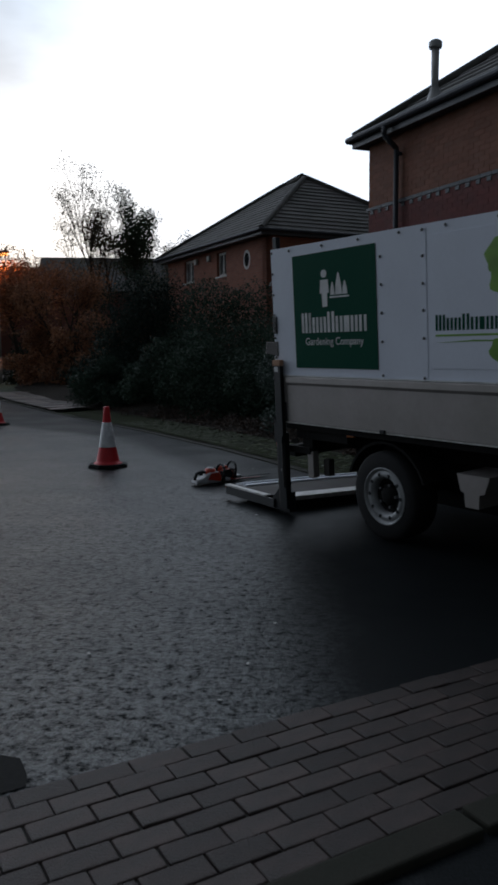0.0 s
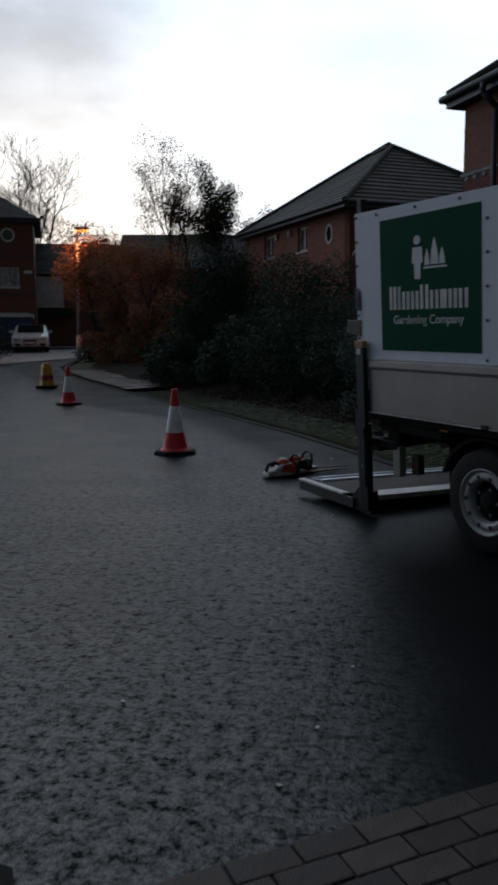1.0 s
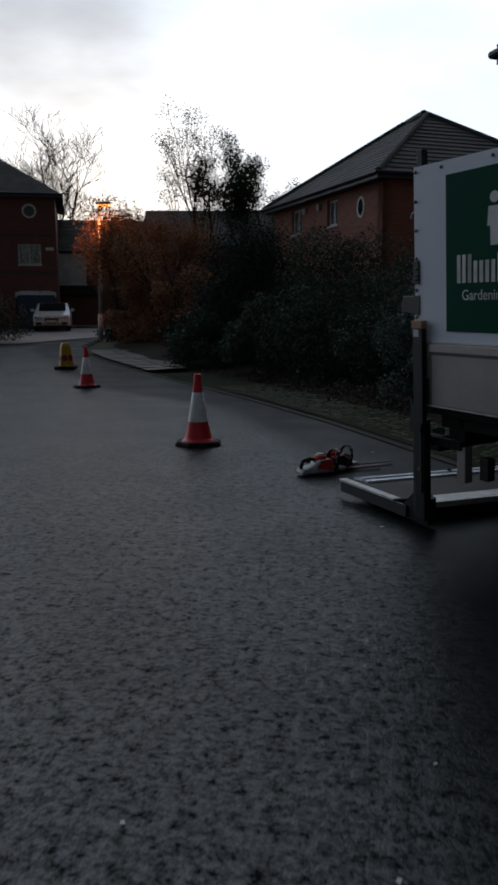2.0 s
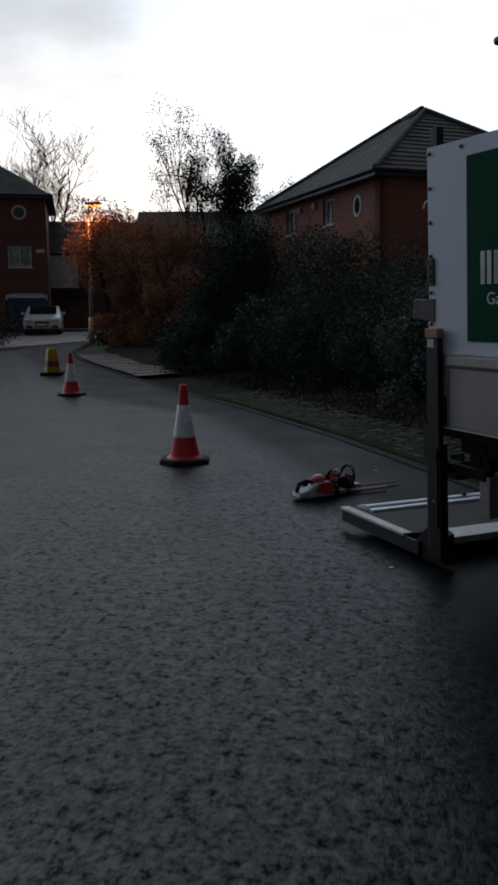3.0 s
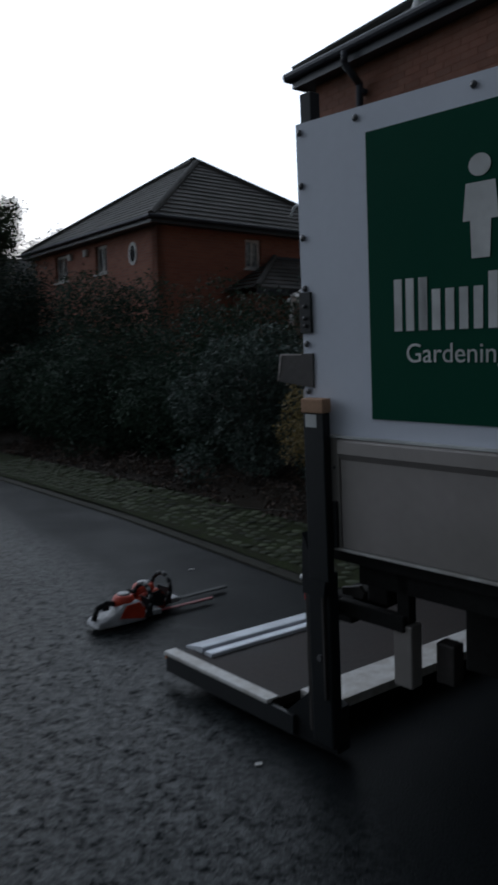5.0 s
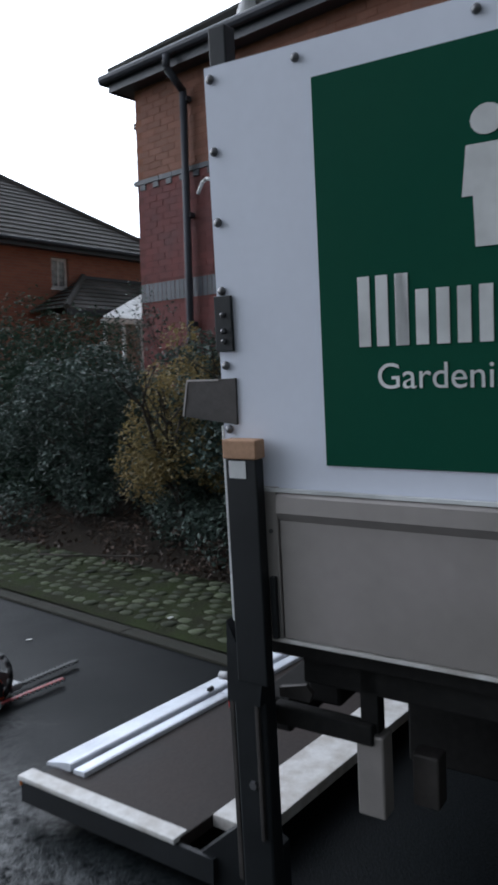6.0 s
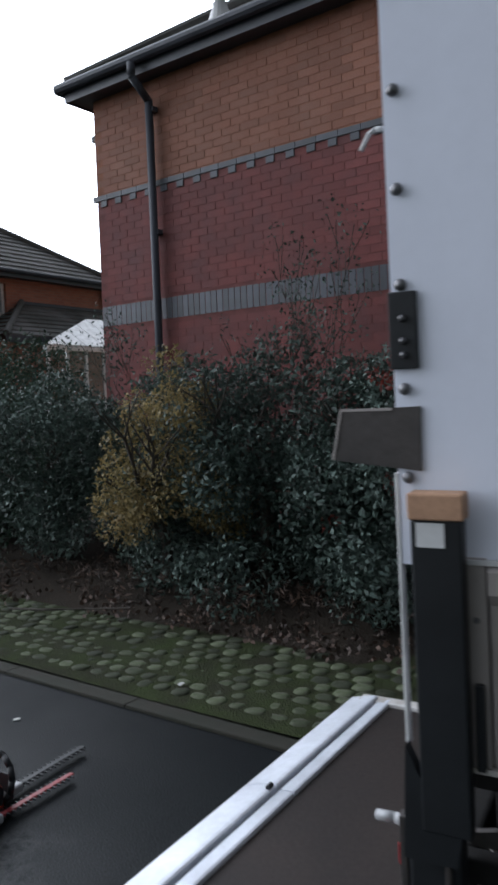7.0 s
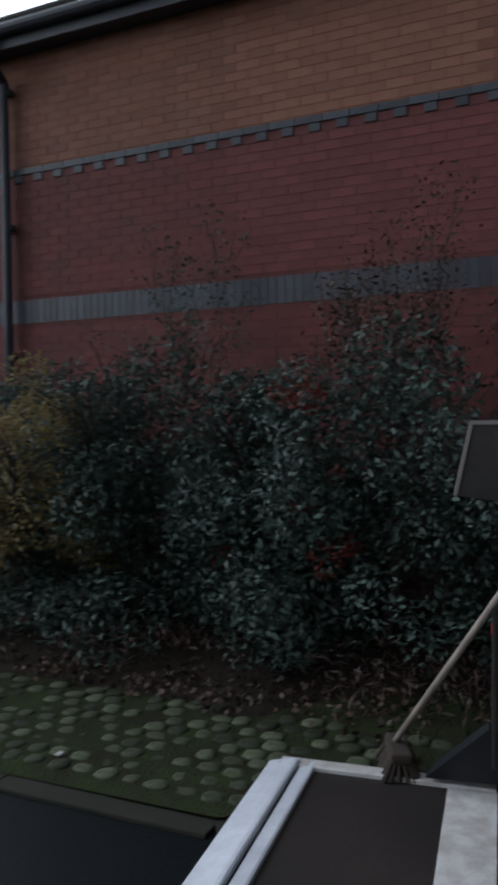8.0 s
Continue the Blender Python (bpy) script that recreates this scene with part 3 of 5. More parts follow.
panel_bm = prism([(-0.065, 1.19), (BX, 1.17), (BX, 2.205), (1.65, 2.215), (-0.065, 2.232)], 0.0, 0.018)
panel = part("side_panel", panel_bm, M_PANEL, truck, "smooth white painted side panel with rivets")
part("side_panel", box(-0.065, BX, Y1 - 0.018, Y1, 1.19, 2.21), M_PANEL, truck)
part("headboard", box(BX - 0.03, BX - 0.004, 0.02, Y1 - 0.02, 0.84, 2.19), M_PANEL, truck)
part("panel_edge_trim", box(-0.072, -0.0655, -0.002, 0.02, 0.842, 1.36, 0.001), M_WHITE, truck)
for x in np.arange(0.19, 3.2, 0.41):
    rivet(float(x), 2.2 - 0.008 * float(x), parent=panel)
for z in (2.201, 2.033, 1.865, 1.699, 1.514, 1.353):
    rivet(-0.045, z, 0.0115, parent=panel)
for z in (2.05, 1.86, 1.665, 1.465, 1.228):
    rivet(1.235, z, parent=panel)
for z in (2.18, 2.015, 1.84, 1.665, 1.483, 1.22):
    rivet(1.63, z, parent=panel)
part("seam_cover", box(1.652, 1.66, -0.003, -0.0005, 1.19, 2.195), M_PANEL, truck)
# sign panels
sign = part("sign_panel", box(0.228, 1.187, -0.005, -0.0008, 1.27, 2.148, 0.001), M_GREEN, truck, "dark green square company sign")
sign.data.materials[0] = M_GREEN


def bar(x0, x1, z0, z1, material, parent, y=-0.0075, bevel=0.006, name="sign_bar"):
    return part(name, box(x0, x1, y, y + 0.002, z0, z1, min(bevel, 0.0008)), material, parent)


def flat(outline, material, parent, y=-0.0075, name="sign_shape"):
    return part(name, prism(outline, y, y + 0.002), material, parent)


# the company mark: plain upright bars of lettering size
x = 0.325
for w, h in ((0.072, 0.155), (0.03, 0.155), (0.075, 0.118), (0.075, 0.118), (0.08, 0.155), (0.078, 0.118), (0.06, 0.118), (0.075, 0.118), (0.08, 0.118)):
    stroke = min(w, 0.029)
    bar(x, x + stroke, 1.545, 1.545 + h, M_WHITE, sign)
    if w > stroke:
        bar(x + w - stroke, x + w, 1.545, 1.545 + h, M_WHITE, sign)
    x += w + 0.0165


def lettering(text, x0, x1, z, material, parent, y=-0.0066):
    curve = bpy.data.curves.new("lettering", "FONT")
    curve.body, curve.size, curve.extrude = text, 0.06, 0.0005
    ob = new("lettering", curve)
    bpy.context.view_layer.update()
    me = bpy.data.meshes.new_from_object(ob.evaluated_get(bpy.context.evaluated_depsgraph_get()))
    bpy.data.objects.remove(ob)
    me.name = "lettering"
    me.materials.clear()
    me.materials.append(material)
    co = np.array([v.co[:] for v in me.vertices])
    k = (x1 - x0) / (co[:, 0].max() - co[:, 0].min())
    me.transform(Matrix.Translation((x0, y, z)) @ pose(0, 0, 0, 90) @ Matrix.Scale(k, 4) @ Matrix.Translation((-float(co[:, 0].min()), 0, 0)))
    part_ob = new("lettering", me)
    part_ob.parent = parent
    return part_ob


lettering("Gardening Company", 0.368, 1.045, 1.451, M_WHITE, sign)
# plain pictogram: an upright pill shape beside a row of planted shapes
pill = [(0.618 + 0.034 * math.cos(a), 1.985 + 0.03 * math.sin(a)) for a in [math.pi * 2 * k / 16 for k in range(16)]]
flat(pill, M_WHITE, sign)
flat([(0.575, 1.94), (0.665, 1.94), (0.675, 1.84), (0.652, 1.84), (0.648, 1.738), (0.592, 1.738), (0.588, 1.84), (0.565, 1.84)], M_WHITE, sign)
bar(0.68, 0.90, 1.80, 1.812, M_WHITE, sign)
for cx, w, h in ((0.715, 0.05, 0.10), (0.785, 0.075, 0.165), (0.855, 0.055, 0.10)):
    flat([(cx - w / 2, 1.822), (cx + w / 2, 1.822), (cx + w * 0.42, 1.822 + h * 0.45), (cx + w * 0.16, 1.822 + h * 0.85), (cx, 1.822 + h), (cx - w * 0.16, 1.822 + h * 0.85), (cx - w * 0.42, 1.822 + h * 0.45)], M_WHITE, sign)
sign2 = part("sign_panel", box(1.70, 3.0, -0.004, -0.0008, 1.285, 2.14, 0.001), M_PANEL, truck, "white sign with green company mark")
x = 1.735
for w, h in ((0.05, 0.1), (0.02, 0.1), (0.052, 0.078), (0.052, 0.078), (0.055, 0.1), (0.055, 0.078), (0.04, 0.078), (0.052, 0.078), (0.055, 0.078)):
    stroke = min(w, 0.02)
    bar(x, x + stroke, 1.53, 1.53 + h, M_GREEN, sign2, -0.006)
    if w > stroke:
        bar(x + w - stroke, x + w, 1.53, 1.53 + h, M_GREEN, sign2, -0.006)
    x += w + 0.012
bar(1.735, 2.25, 1.492, 1.505, M_LIME, sign2, -0.006)
flat([(1.74, 1.452), (2.05, 1.468), (2.4, 1.462), (2.4, 1.455), (2.05, 1.458)], M_LIME, sign2, -0.006)
for k, (cx, cz, r) in enumerate(((2.25, 1.95, 0.11), (2.36, 2.0, 0.1), (2.28, 1.83, 0.11), (2.4, 1.85, 0.12), (2.24, 1.4, 0.07))):
    flat([(cx + r * (1 + 0.13 * math.sin(5 * a + k)) * math.cos(a), cz + r * (1 + 0.13 * math.sin(4 * a)) * math.sin(a)) for a in [math.pi * 2 * i / 22 for i in range(22)]], M_LIME, sign2, -0.006 - 0.0008 * k)
# dropside boards
for y0, y1 in ((-0.012, 0.018), (Y1 - 0.018, Y1 + 0.012)):
    out = -1 if y0 < 1 else 1
    yy = y0 if out < 0 else y1
    board = part("dropside_board", box(0.094, BX, min(y0, y1), max(y0, y1), 0.824, 1.14, 0.003), M_ALU, truck, "dull beige aluminium dropside board")
    part("top_rail", prism([(yy, 1.2), (yy + out * 0.012, 1.19), (yy + out * 0.014, 1.15), (yy, 1.128), (yy - out * 0.028, 1.128), (yy - out * 0.028, 1.2)], 0.094, BX, "x"), M_ALU, board)
    # white sliver painting the bright highlight on the rail's top edge
    part("edge_strip", box(0.04, BX, yy - 0.006, yy + 0.006, 1.2005, 1.209), M_WHITE, board)
    part("end_cap", box(0.046, 0.09, min(y0, y1) - 0.002, max(y0, y1) + 0.002, 0.824, 1.21, 0.003), M_ALU, board)
    part("latch", box(0.066, 0.082, yy + out * 0.016, yy + out * 0.003, 0.823, 0.985, 0.002) if out > 0 else box(0.066, 0.082, yy - 0.016, yy - 0.003, 0.823, 0.985, 0.002), M_BLACK, board)
    part("board_bolt", lathe([(0.006, 0), (0.005, 0.004)], 8, None, pose(0.071, yy - 0.004, 1.1, 90)), M_BOLT, board)
    part("board_catch", box(1.2, 1.25, yy - 0.014, yy - 0.001, 0.815, 0.84, 0.003), M_BLACK, board)
    part("drip_edge", box(0.036, BX, yy - 0.001, yy + 0.012, 0.812, 0.822), M_WORN_WHITE, board)
part("bed_floor", box(0.0, BX, 0.03, Y1 - 0.03, 0.76, 0.83), M_CHASSIS, truck)
# rear corner posts
for y0 in (-0.05, Y1 - 0.04):
    post = part("rear_post", box(-0.033, 0.058, y0, y0 + 0.035, 0.70, 1.284, 0.004), M_BLACK, truck, "black steel rear corner post")
    part("wood_cap", box(-0.035, 0.064, y0 - 0.008, y0 + 0.036, 1.285, 1.333, 0.004), M_WOOD, post, "raw pine block capping the post")
    part("sticker", box(-0.022, 0.028, y0 - 0.0015, y0 - 0.0005, 1.236, 1.28), M_WHITE, post)
    # lift column down to the ground
    col = part("lift_column", box(-0.072, 0.03, y0 + 0.03, y0 + 0.085, 0.06, 0.72, 0.008), M_BLACK, truck, "grimy dark steel lift column")
    part("side_rail", box(-0.09, -0.074, y0 + 0.035, y0 + 0.06, 0.1, 0.7, 0.003), M_DECK, col)
    part("warning_sticker", box(-0.0925, -0.0905, y0 + 0.036, y0 + 0.058, 0.60, 0.64), M_RED, col)
    part("column_foot", prism([(-0.33, 0.03), (0.02, 0.03), (0.02, 0.2), (-0.1, 0.24)], y0 + 0.06, y0 + 0.13), M_BLACK, col)
    part("gusset", prism([(-0.06, 0.86), (-0.033, 0.8), (0.058, 0.82), (0.03, 0.64), (-0.07, 0.64)], y0 + 0.002, y0 + 0.03), M_BLACK, col)
    part("web_plate", box(0.0, 0.012, y0 + 0.02, y0 + 0.09, 0.25, 0.66, 0.003), M_DECK, col)
    part("bolt_head", lathe([(0.013, 0), (0.012, 0.008)], 6, None, pose(-0.02, y0 + 0.03, 0.4, 90)), M_BOLT, col)
    part("side_arm", box(0.012, 0.3, y0 + 0.09, y0 + 0.13, 0.555, 0.61, 0.006), M_CHASSIS, col, "grimy grey lift arm")
    part("pivot_plate", prism([(0.03, 0.655), (0.11, 0.675), (0.13, 0.655), (0.12, 0.63), (0.03, 0.63)], y0 + 0.1, y0 + 0.115), M_DECK, col)
    part("upper_post", box(-0.062, -0.012, y0 + 0.07, y0 + 0.115, 2.1, 2.33, 0.004), M_BLACK, truck)
part("cross_beam", box(-0.07, 0.03, 0.1, Y1 - 0.1, 0.5, 0.6, 0.01), M_CHASSIS, truck)
part("release_handle", tube([(-0.05, 0.02, 0.66), (-0.11, 0.03, 0.665), (-0.15, 0.035, 0.66)], 0.011), M_STEEL, truck, smooth=True)
# hinge plates on the rear edge
part("hinge_plate", box(-0.068, -0.017, -0.011, -0.001, 1.55, 1.687, 0.002), M_BLACK, truck)
for z in (1.575, 1.60, 1.64):
    rivet(-0.042, z, 0.007, -0.012, truck)
pl = part("mounting_plate", prism([(-0.17, 1.478), (-0.018, 1.482), (-0.02, 1.365), (-0.19, 1.385)], -0.007, 0.0), M_DECK, truck, "dark scuffed flap plate with a worn bright edge")
part("plate_edge", prism([(-0.171, 1.478), (-0.166, 1.478), (-0.186, 1.385), (-0.191, 1.385)], -0.009, 0.002), M_ALU, pl)
part("plate_fold", box(-0.17, -0.07, -0.009, -0.0075, 1.476, 1.481), M_ALU, pl)
part("tie_hook", tube([(-0.068, 0.01, 1.975), (-0.082, 0.01, 1.978), (-0.095, 0.01, 1.972), (-0.112, 0.01, 1.945)], 0.0045, 8), M_WHITE, truck, "short white tie hook", smooth=True)
# chassis
for y0 in (0.45, 1.3):
    part("chassis_rail", box(0.05, 5.0, y0, y0 + 0.09, 0.56, 0.76, 0.006), M_CHASSIS, truck)
part("rear_cross_member", box(0.06, 0.16, 0.15, Y1 - 0.15, 0.58, 0.78, 0.01), M_CHASSIS, truck)
part("side_guard", box(0.1, 0.75, 0.06, 0.1, 0.68, 0.815, 0.006), M_CHASSIS, truck)
lamp = part("rear_lamp", box(0.25, 0.325, 0.05, 0.11, 0.36, 0.58, 0.006), M_ALU, truck, "pale grimy bracket behind the wheel")
part("lamp_bracket", box(0.26, 0.31, 0.06, 0.1, 0.582, 0.75, 0.004), M_CHASSIS, lamp)
part("rear_lamp", box(0.37, 0.44, 0.12, 0.18, 0.38, 0.52, 0.006), M_DECK, truck)
part("marker_lamp", box(0.75, 0.83, 0.05, 0.075, 0.74, 0.775, 0.004), M_AMBER, truck)
tank = part("tool_box", prism([(1.80, 0.585), (2.07, 0.585), (2.03, 0.47), (1.99, 0.46), (1.98, 0.365), (1.87, 0.365), (1.86, 0.46), (1.83, 0.47)], 0.1, 0.4), M_ALU, truck, "grey tank bracket under the body")
part("fuel_tank", box(2.15, 2.75, 0.25, 0.6, 0.36, 0.7, 0.04), M_CHASSIS, truck)


def open_lathe(profile, seg, m):
    """A turned ring without end caps."""
    b = lathe(profile, seg, None, m)
    bmesh.ops.delete(b, geom=[f for f in b.faces if len(f.verts) > 8], context="FACES_ONLY")
    return b


def wheel(x, y, side, drop=0.0):
    m = pose(x, y, 0.335 + drop, 90 if side < 0 else -90, 0, 0)
    tyre = part("wheel", open_lathe([(0.205, -0.11), (0.30, -0.115), (0.33, -0.095), (0.335, -0.05), (0.335, 0.05), (0.33, 0.095), (0.30, 0.115), (0.205, 0.11)], 40, m), M_RUBBER, truck, "black road tyre", True)
    rim = part("rim", open_lathe([(0.216, 0.03), (0.216, 0.112), (0.208, 0.118), (0.200, 0.10), (0.188, 0.092), (0.178, 0.103), (0.160, 0.108), (0.145, 0.102), (0.132, 0.08), (0.128, 0.05)], 40, m), M_STEEL, tyre, "silver steel wheel rim", True)
    part("hub", lathe([(0.129, 0.052), (0.118, 0.058), (0.10, 0.05), (0.07, 0.055), (0.06, 0.085), (0.02, 0.09)], 32, None, m), M_CHASSIS, tyre, "dark recessed hub", True)
    for k in range(10):
        a = 2 * math.pi * k / 10
        part("rim_hole", lathe([(0.015, 0.10), (0.0145, 0.1095)], 10, None, m @ pose(0.162 * math.cos(a), 0.162 * math.sin(a), 0)), M_BLACK, rim)
    for k in range(5):
        a = 2 * math.pi * k / 5
        part("wheel_nut", lathe([(0.011, 0.05), (0.011, 0.085)], 6, None, m @ pose(0.085 * math.cos(a), 0.085 * math.sin(a), 0)), M_BOLT, rim)


for wx in (1.15, 4.3):
    wheel(wx, 0.16, -1)
    wheel(wx, Y1 - 0.16, 1, -0.1)
# added dark board that stands for the shade beneath the body
part("underbody_tray", box(0.13, 3.3, 0.68, 0.72, 0.16, 0.755, 0.01), M_CHASSIS, truck)
part("axle", rod((1.15, 0.2, 0.335), (1.15, Y1 - 0.2, 0.335), 0.05), M_CHASSIS, truck)
for y0, y1 in ((0.06, 0.3), (Y1 - 0.3, Y1 - 0.06)):
    part("mudguard", prism([(1.15 + 0.42 * math.cos(a), 0.335 + 0.41 * math.sin(a)) for a in [radians(20 + 14 * k) for k in range(11)]] +
                           [(1.15 + 0.40 * math.cos(a), 0.335 + 0.39 * math.sin(a)) for a in [radians(160 - 14 * k) for k in range(11)]], y0, y1), M_CHASSIS, truck)
# cab
cab = part("cab", prism([(3.45, 0.5), (5.35, 0.5), (5.42, 0.95), (5.25, 1.25), (4.75, 1.38), (4.15, 2.1), (3.5, 2.15)], 0.06, Y1 - 0.06, "y"), M_CARWHITE, truck, "plain white truck cab")
part("windscreen", prism([(4.76, 1.40), (4.18, 2.09), (4.19, 2.1), (4.775, 1.405)], 0.2, Y1 - 0.2), M_CARGLASS, cab)
for y0 in (0.052, Y1 - 0.058):
    part("side_window", prism([(3.75, 1.4), (4.6, 1.4), (4.15, 1.98), (3.75, 2.0)], y0, y0 + 0.006), M_CARGLASS, cab)
# tail lift platform
lift = part("lift_platform", box(-1.0, -0.337, 0.06, 1.85, 0.055, 0.095, 0.003), M_LIFT, truck, "dark brown scuffed tail lift platform lying on the road")
rail = None
for ya, yb in ((0.15, 0.92), (0.926, 1.84)):
    rail = part("ramp_edge", prism([(-1.045, 0.09), (-1.045, 0.1), (-0.94, 0.124), (-0.926, 0.124), (-0.92, 0.12), (-0.922, 0.096)], ya, yb), M_ALU_BRIGHT, lift, "bright folded aluminium ramp edge")
    part("ramp_rail", prism([(-0.908, 0.09), (-0.906, 0.11), (-0.86, 0.113), (-0.852, 0.11), (-0.85, 0.09)], ya, yb), M_ALU_BRIGHT, lift)
part("ramp_groove", box(-0.919, -0.909, 0.15, 1.84, 0.0955, 0.0975), M_BLACK, lift)
part("hinge_pin", rod((-0.93, 0.88, 0.13), (-0.93, 0.905, 0.132), 0.01), M_BLACK, rail)
part("side_trim", box(-1.05, -0.34, 0.035, 0.095, 0.085, 0.102, 0.003), M_WORN_WHITE, lift, "worn white edge strip")
part("side_trim", box(-1.0, -0.16, 1.80, 1.87, 0.06, 0.112, 0.004), M_WORN_WHITE, lift)
part("chequer_plate", box(-0.335, -0.155, 0.2, 1.798, 0.06, 0.1, 0.003), M_WORN_WHITE, lift, "worn white inner plate")
part("platform_skirt", box(-1.04, -0.2, 0.042, 0.058, 0.008, 0.084), M_BLACK, lift)
lift.matrix_local = LEAN.inverted() @ pose(-1.03, 0.08, 0.035, -1.0, 0, -2.2) @ pose(1.04, -0.035, 0) @ Matrix.Diagonal((1, 1.083, 1, 1))
part("corner_reflector", box(-1.046, -1.036, 0.04, 0.1, 0.065, 0.095, 0.002), M_AMBER, lift)

# ---- traffic cones ----
def cone_thing(x, y, z, turn):
    c = thing("traffic_cone", "red traffic cone with white reflective sleeve on a black base", "traffic cone", along(x, y, turn, z), "cones along the road")
    sides = [(0.255 * math.cos(radians(45 * k + 22.5)), 0.255 * math.sin(radians(45 * k + 22.5))) for k in range(8)]
    b = bmesh.new()
    prism(sides, 0.0, 0.028, "z", b)
    prism([(px * 0.93, py * 0.93) for px, py in sides], 0.026, 0.045, "z", b)
    part("base", b, M_RUBBER, c, "black rubber base")
    for k in (0, 2, 4, 6):
        part("foot", box(-0.02, 0.02, -0.02, 0.02, 0.0, 0.012, 0.0, None), M_RUBBER, c).matrix_local = pose(0.2 * math.cos(radians(45 * k)), 0.2 * math.sin(radians(45 * k)), -0.002)
    body = part("body", lathe([(0.178, 0.04), (0.175, 0.052), (0.15, 0.06), (0.14, 0.09), (0.104, 0.25), (0.055, 0.55), (0.037, 0.715), (0.035, 0.742), (0.03, 0.75), (0.024, 0.748), (0.022, 0.70)], 32), M_RED, c, smooth=True)
    part("reflective_sleeve", lathe([(0.107, 0.25), (0.106, 0.256), (0.058, 0.552), (0.056, 0.556)], 32), M_REFLECT, c, "white reflective sleeve", True)
    return c


cone_thing(-1.99, 9.69, 0.0, 10)
cone_thing(-5.63, 15.5, 0.0, 40)
sc = thing("warning_cone", "yellow no-waiting cone with dark round symbols on black base", "traffic cone", along(-7.9, 19.7, 15, gz(19.7)))
part("base", prism([(-0.24, -0.24), (0.24, -0.24), (0.24, 0.24), (-0.24, 0.24)], 0.0, 0.07, "z"), M_RUBBER, sc)
yb = bmesh.new()
ring0, ring1, ring2 = [[yb.verts.new((s * math.cos(radians(60 * k)), s * math.sin(radians(60 * k)), z)) for k in range(6)] for s, z in ((0.19, 0.06), (0.12, 0.55), (0.09, 0.62))]
for a, b2 in ((ring0, ring1), (ring1, ring2)):
    for k in range(6):
        yb.faces.new((a[k], a[(k + 1) % 6], b2[(k + 1) % 6], b2[k]))
yb.faces.new(ring2)
yb.faces.new(ring0[::-1])
ybody = part("body", yb, M_YELLOW, sc)
for k in range(6):
    a = radians(60 * k + 30)
    part("symbol", lathe([(0.075, 0), (0.07, 0.006)], 20, None, Matrix.Rotation(a, 4, "Z") @ pose(0.143, 0, 0.27, 0, 81.5, 0)), M_BLADE, ybody)


# ---- hedge trimmers ----
def trimmer(x, y, turn, seed, blade_mat, size=0.84):
    h = thing("hedge_trimmer", "red and white petrol hedge trimmer lying on the road" if seed == 1 else "orange-red petrol hedge trimmer with black guard lying on the road", "hedge trimmer", along(x, y, turn) @ Matrix.Scale(size, 4))
    shell = M_SHELL if seed == 1 else M_ORANGE
    b = prism([(-0.2, 0.02), (-0.21, 0.05), (-0.18, 0.08), (-0.08, 0.095), (-0.02, 0.16), (0.1, 0.17), (0.15, 0.12), (0.16, 0.02)], -0.085, 0.085)
    bmesh.ops.bevel(b, geom=list(b.edges), offset=0.018, segments=2, profile=0.5, affect="EDGES")
    part("housing", b, shell, h, "scuffed white lower housing" if seed == 1 else "red housing", True)
    for s in (-1, 1):
        part("side_cover", prism([(-0.05, 0.075), (0.0, 0.15), (0.1, 0.16), (0.14, 0.11), (0.13, 0.045)], s * 0.087, s * 0.094), M_ORANGE if seed == 1 else M_BLACK, h)
    part("engine_cover", lathe([(0.075, 0.10), (0.075, 0.165), (0.066, 0.195), (0.045, 0.205)], 22, None, pose(0.03, 0.0, 0.0)), M_ORANGE, h, "orange-red engine cover", True)
    part("cover_cap", lathe([(0.045, 0.204), (0.04, 0.214), (0.02, 0.216)], 18, None, pose(0.03, 0, 0)), M_SHELL, h, "pale cap", True)
    part("rear_handle", tube([(-0.03, 0, 0.15), (-0.1, 0, 0.17), (-0.17, 0, 0.145), (-0.195, 0, 0.07)], 0.019), M_BLACK, h, smooth=True)
    part("trigger", box(-0.13, -0.08, -0.012, 0.012, 0.12, 0.155, 0.006), M_BLACK, h)
    part("front_handle", tube([(0.17 + 0.02 * math.sin(a), 0.115 * math.cos(a), 0.13 + 0.115 * math.sin(a)) for a in [radians(-50 + 28 * k) for k in range(11)]], 0.015), M_BLACK, h, smooth=True)
    part("hand_guard", prism([(-0.085, 0.04), (0.085, 0.04), (0.07, 0.15), (-0.07, 0.15)], 0.196, 0.204, "x"), M_BLACK, h)
    part("gear_case", box(0.11, 0.3, -0.05, 0.05, 0.025, 0.065, 0.01), M_STEEL, h)
    bar_ob = part("cutter_bar", box(0.28, 0.76, -0.014, 0.014, 0.028, 0.04, 0.002), blade_mat, h)
    teeth = bmesh.new()
    for k in range(15):
        x0 = 0.31 + k * 0.03
        for s in (-1, 1):
            prism([(x0, s * 0.013), (x0 + 0.013, s * 0.013), (x0 + 0.009, s * 0.036), (x0 + 0.004, s * 0.036)], 0.03, 0.0375, "z", teeth)
    part("teeth", teeth, M_BLACK, bar_ob)


trimmer(-0.593, 8.384, 33.5, 1, M_BLADE)
trimmer(-0.49, 8.585, 36, 2, M_BLACK, 0.86)

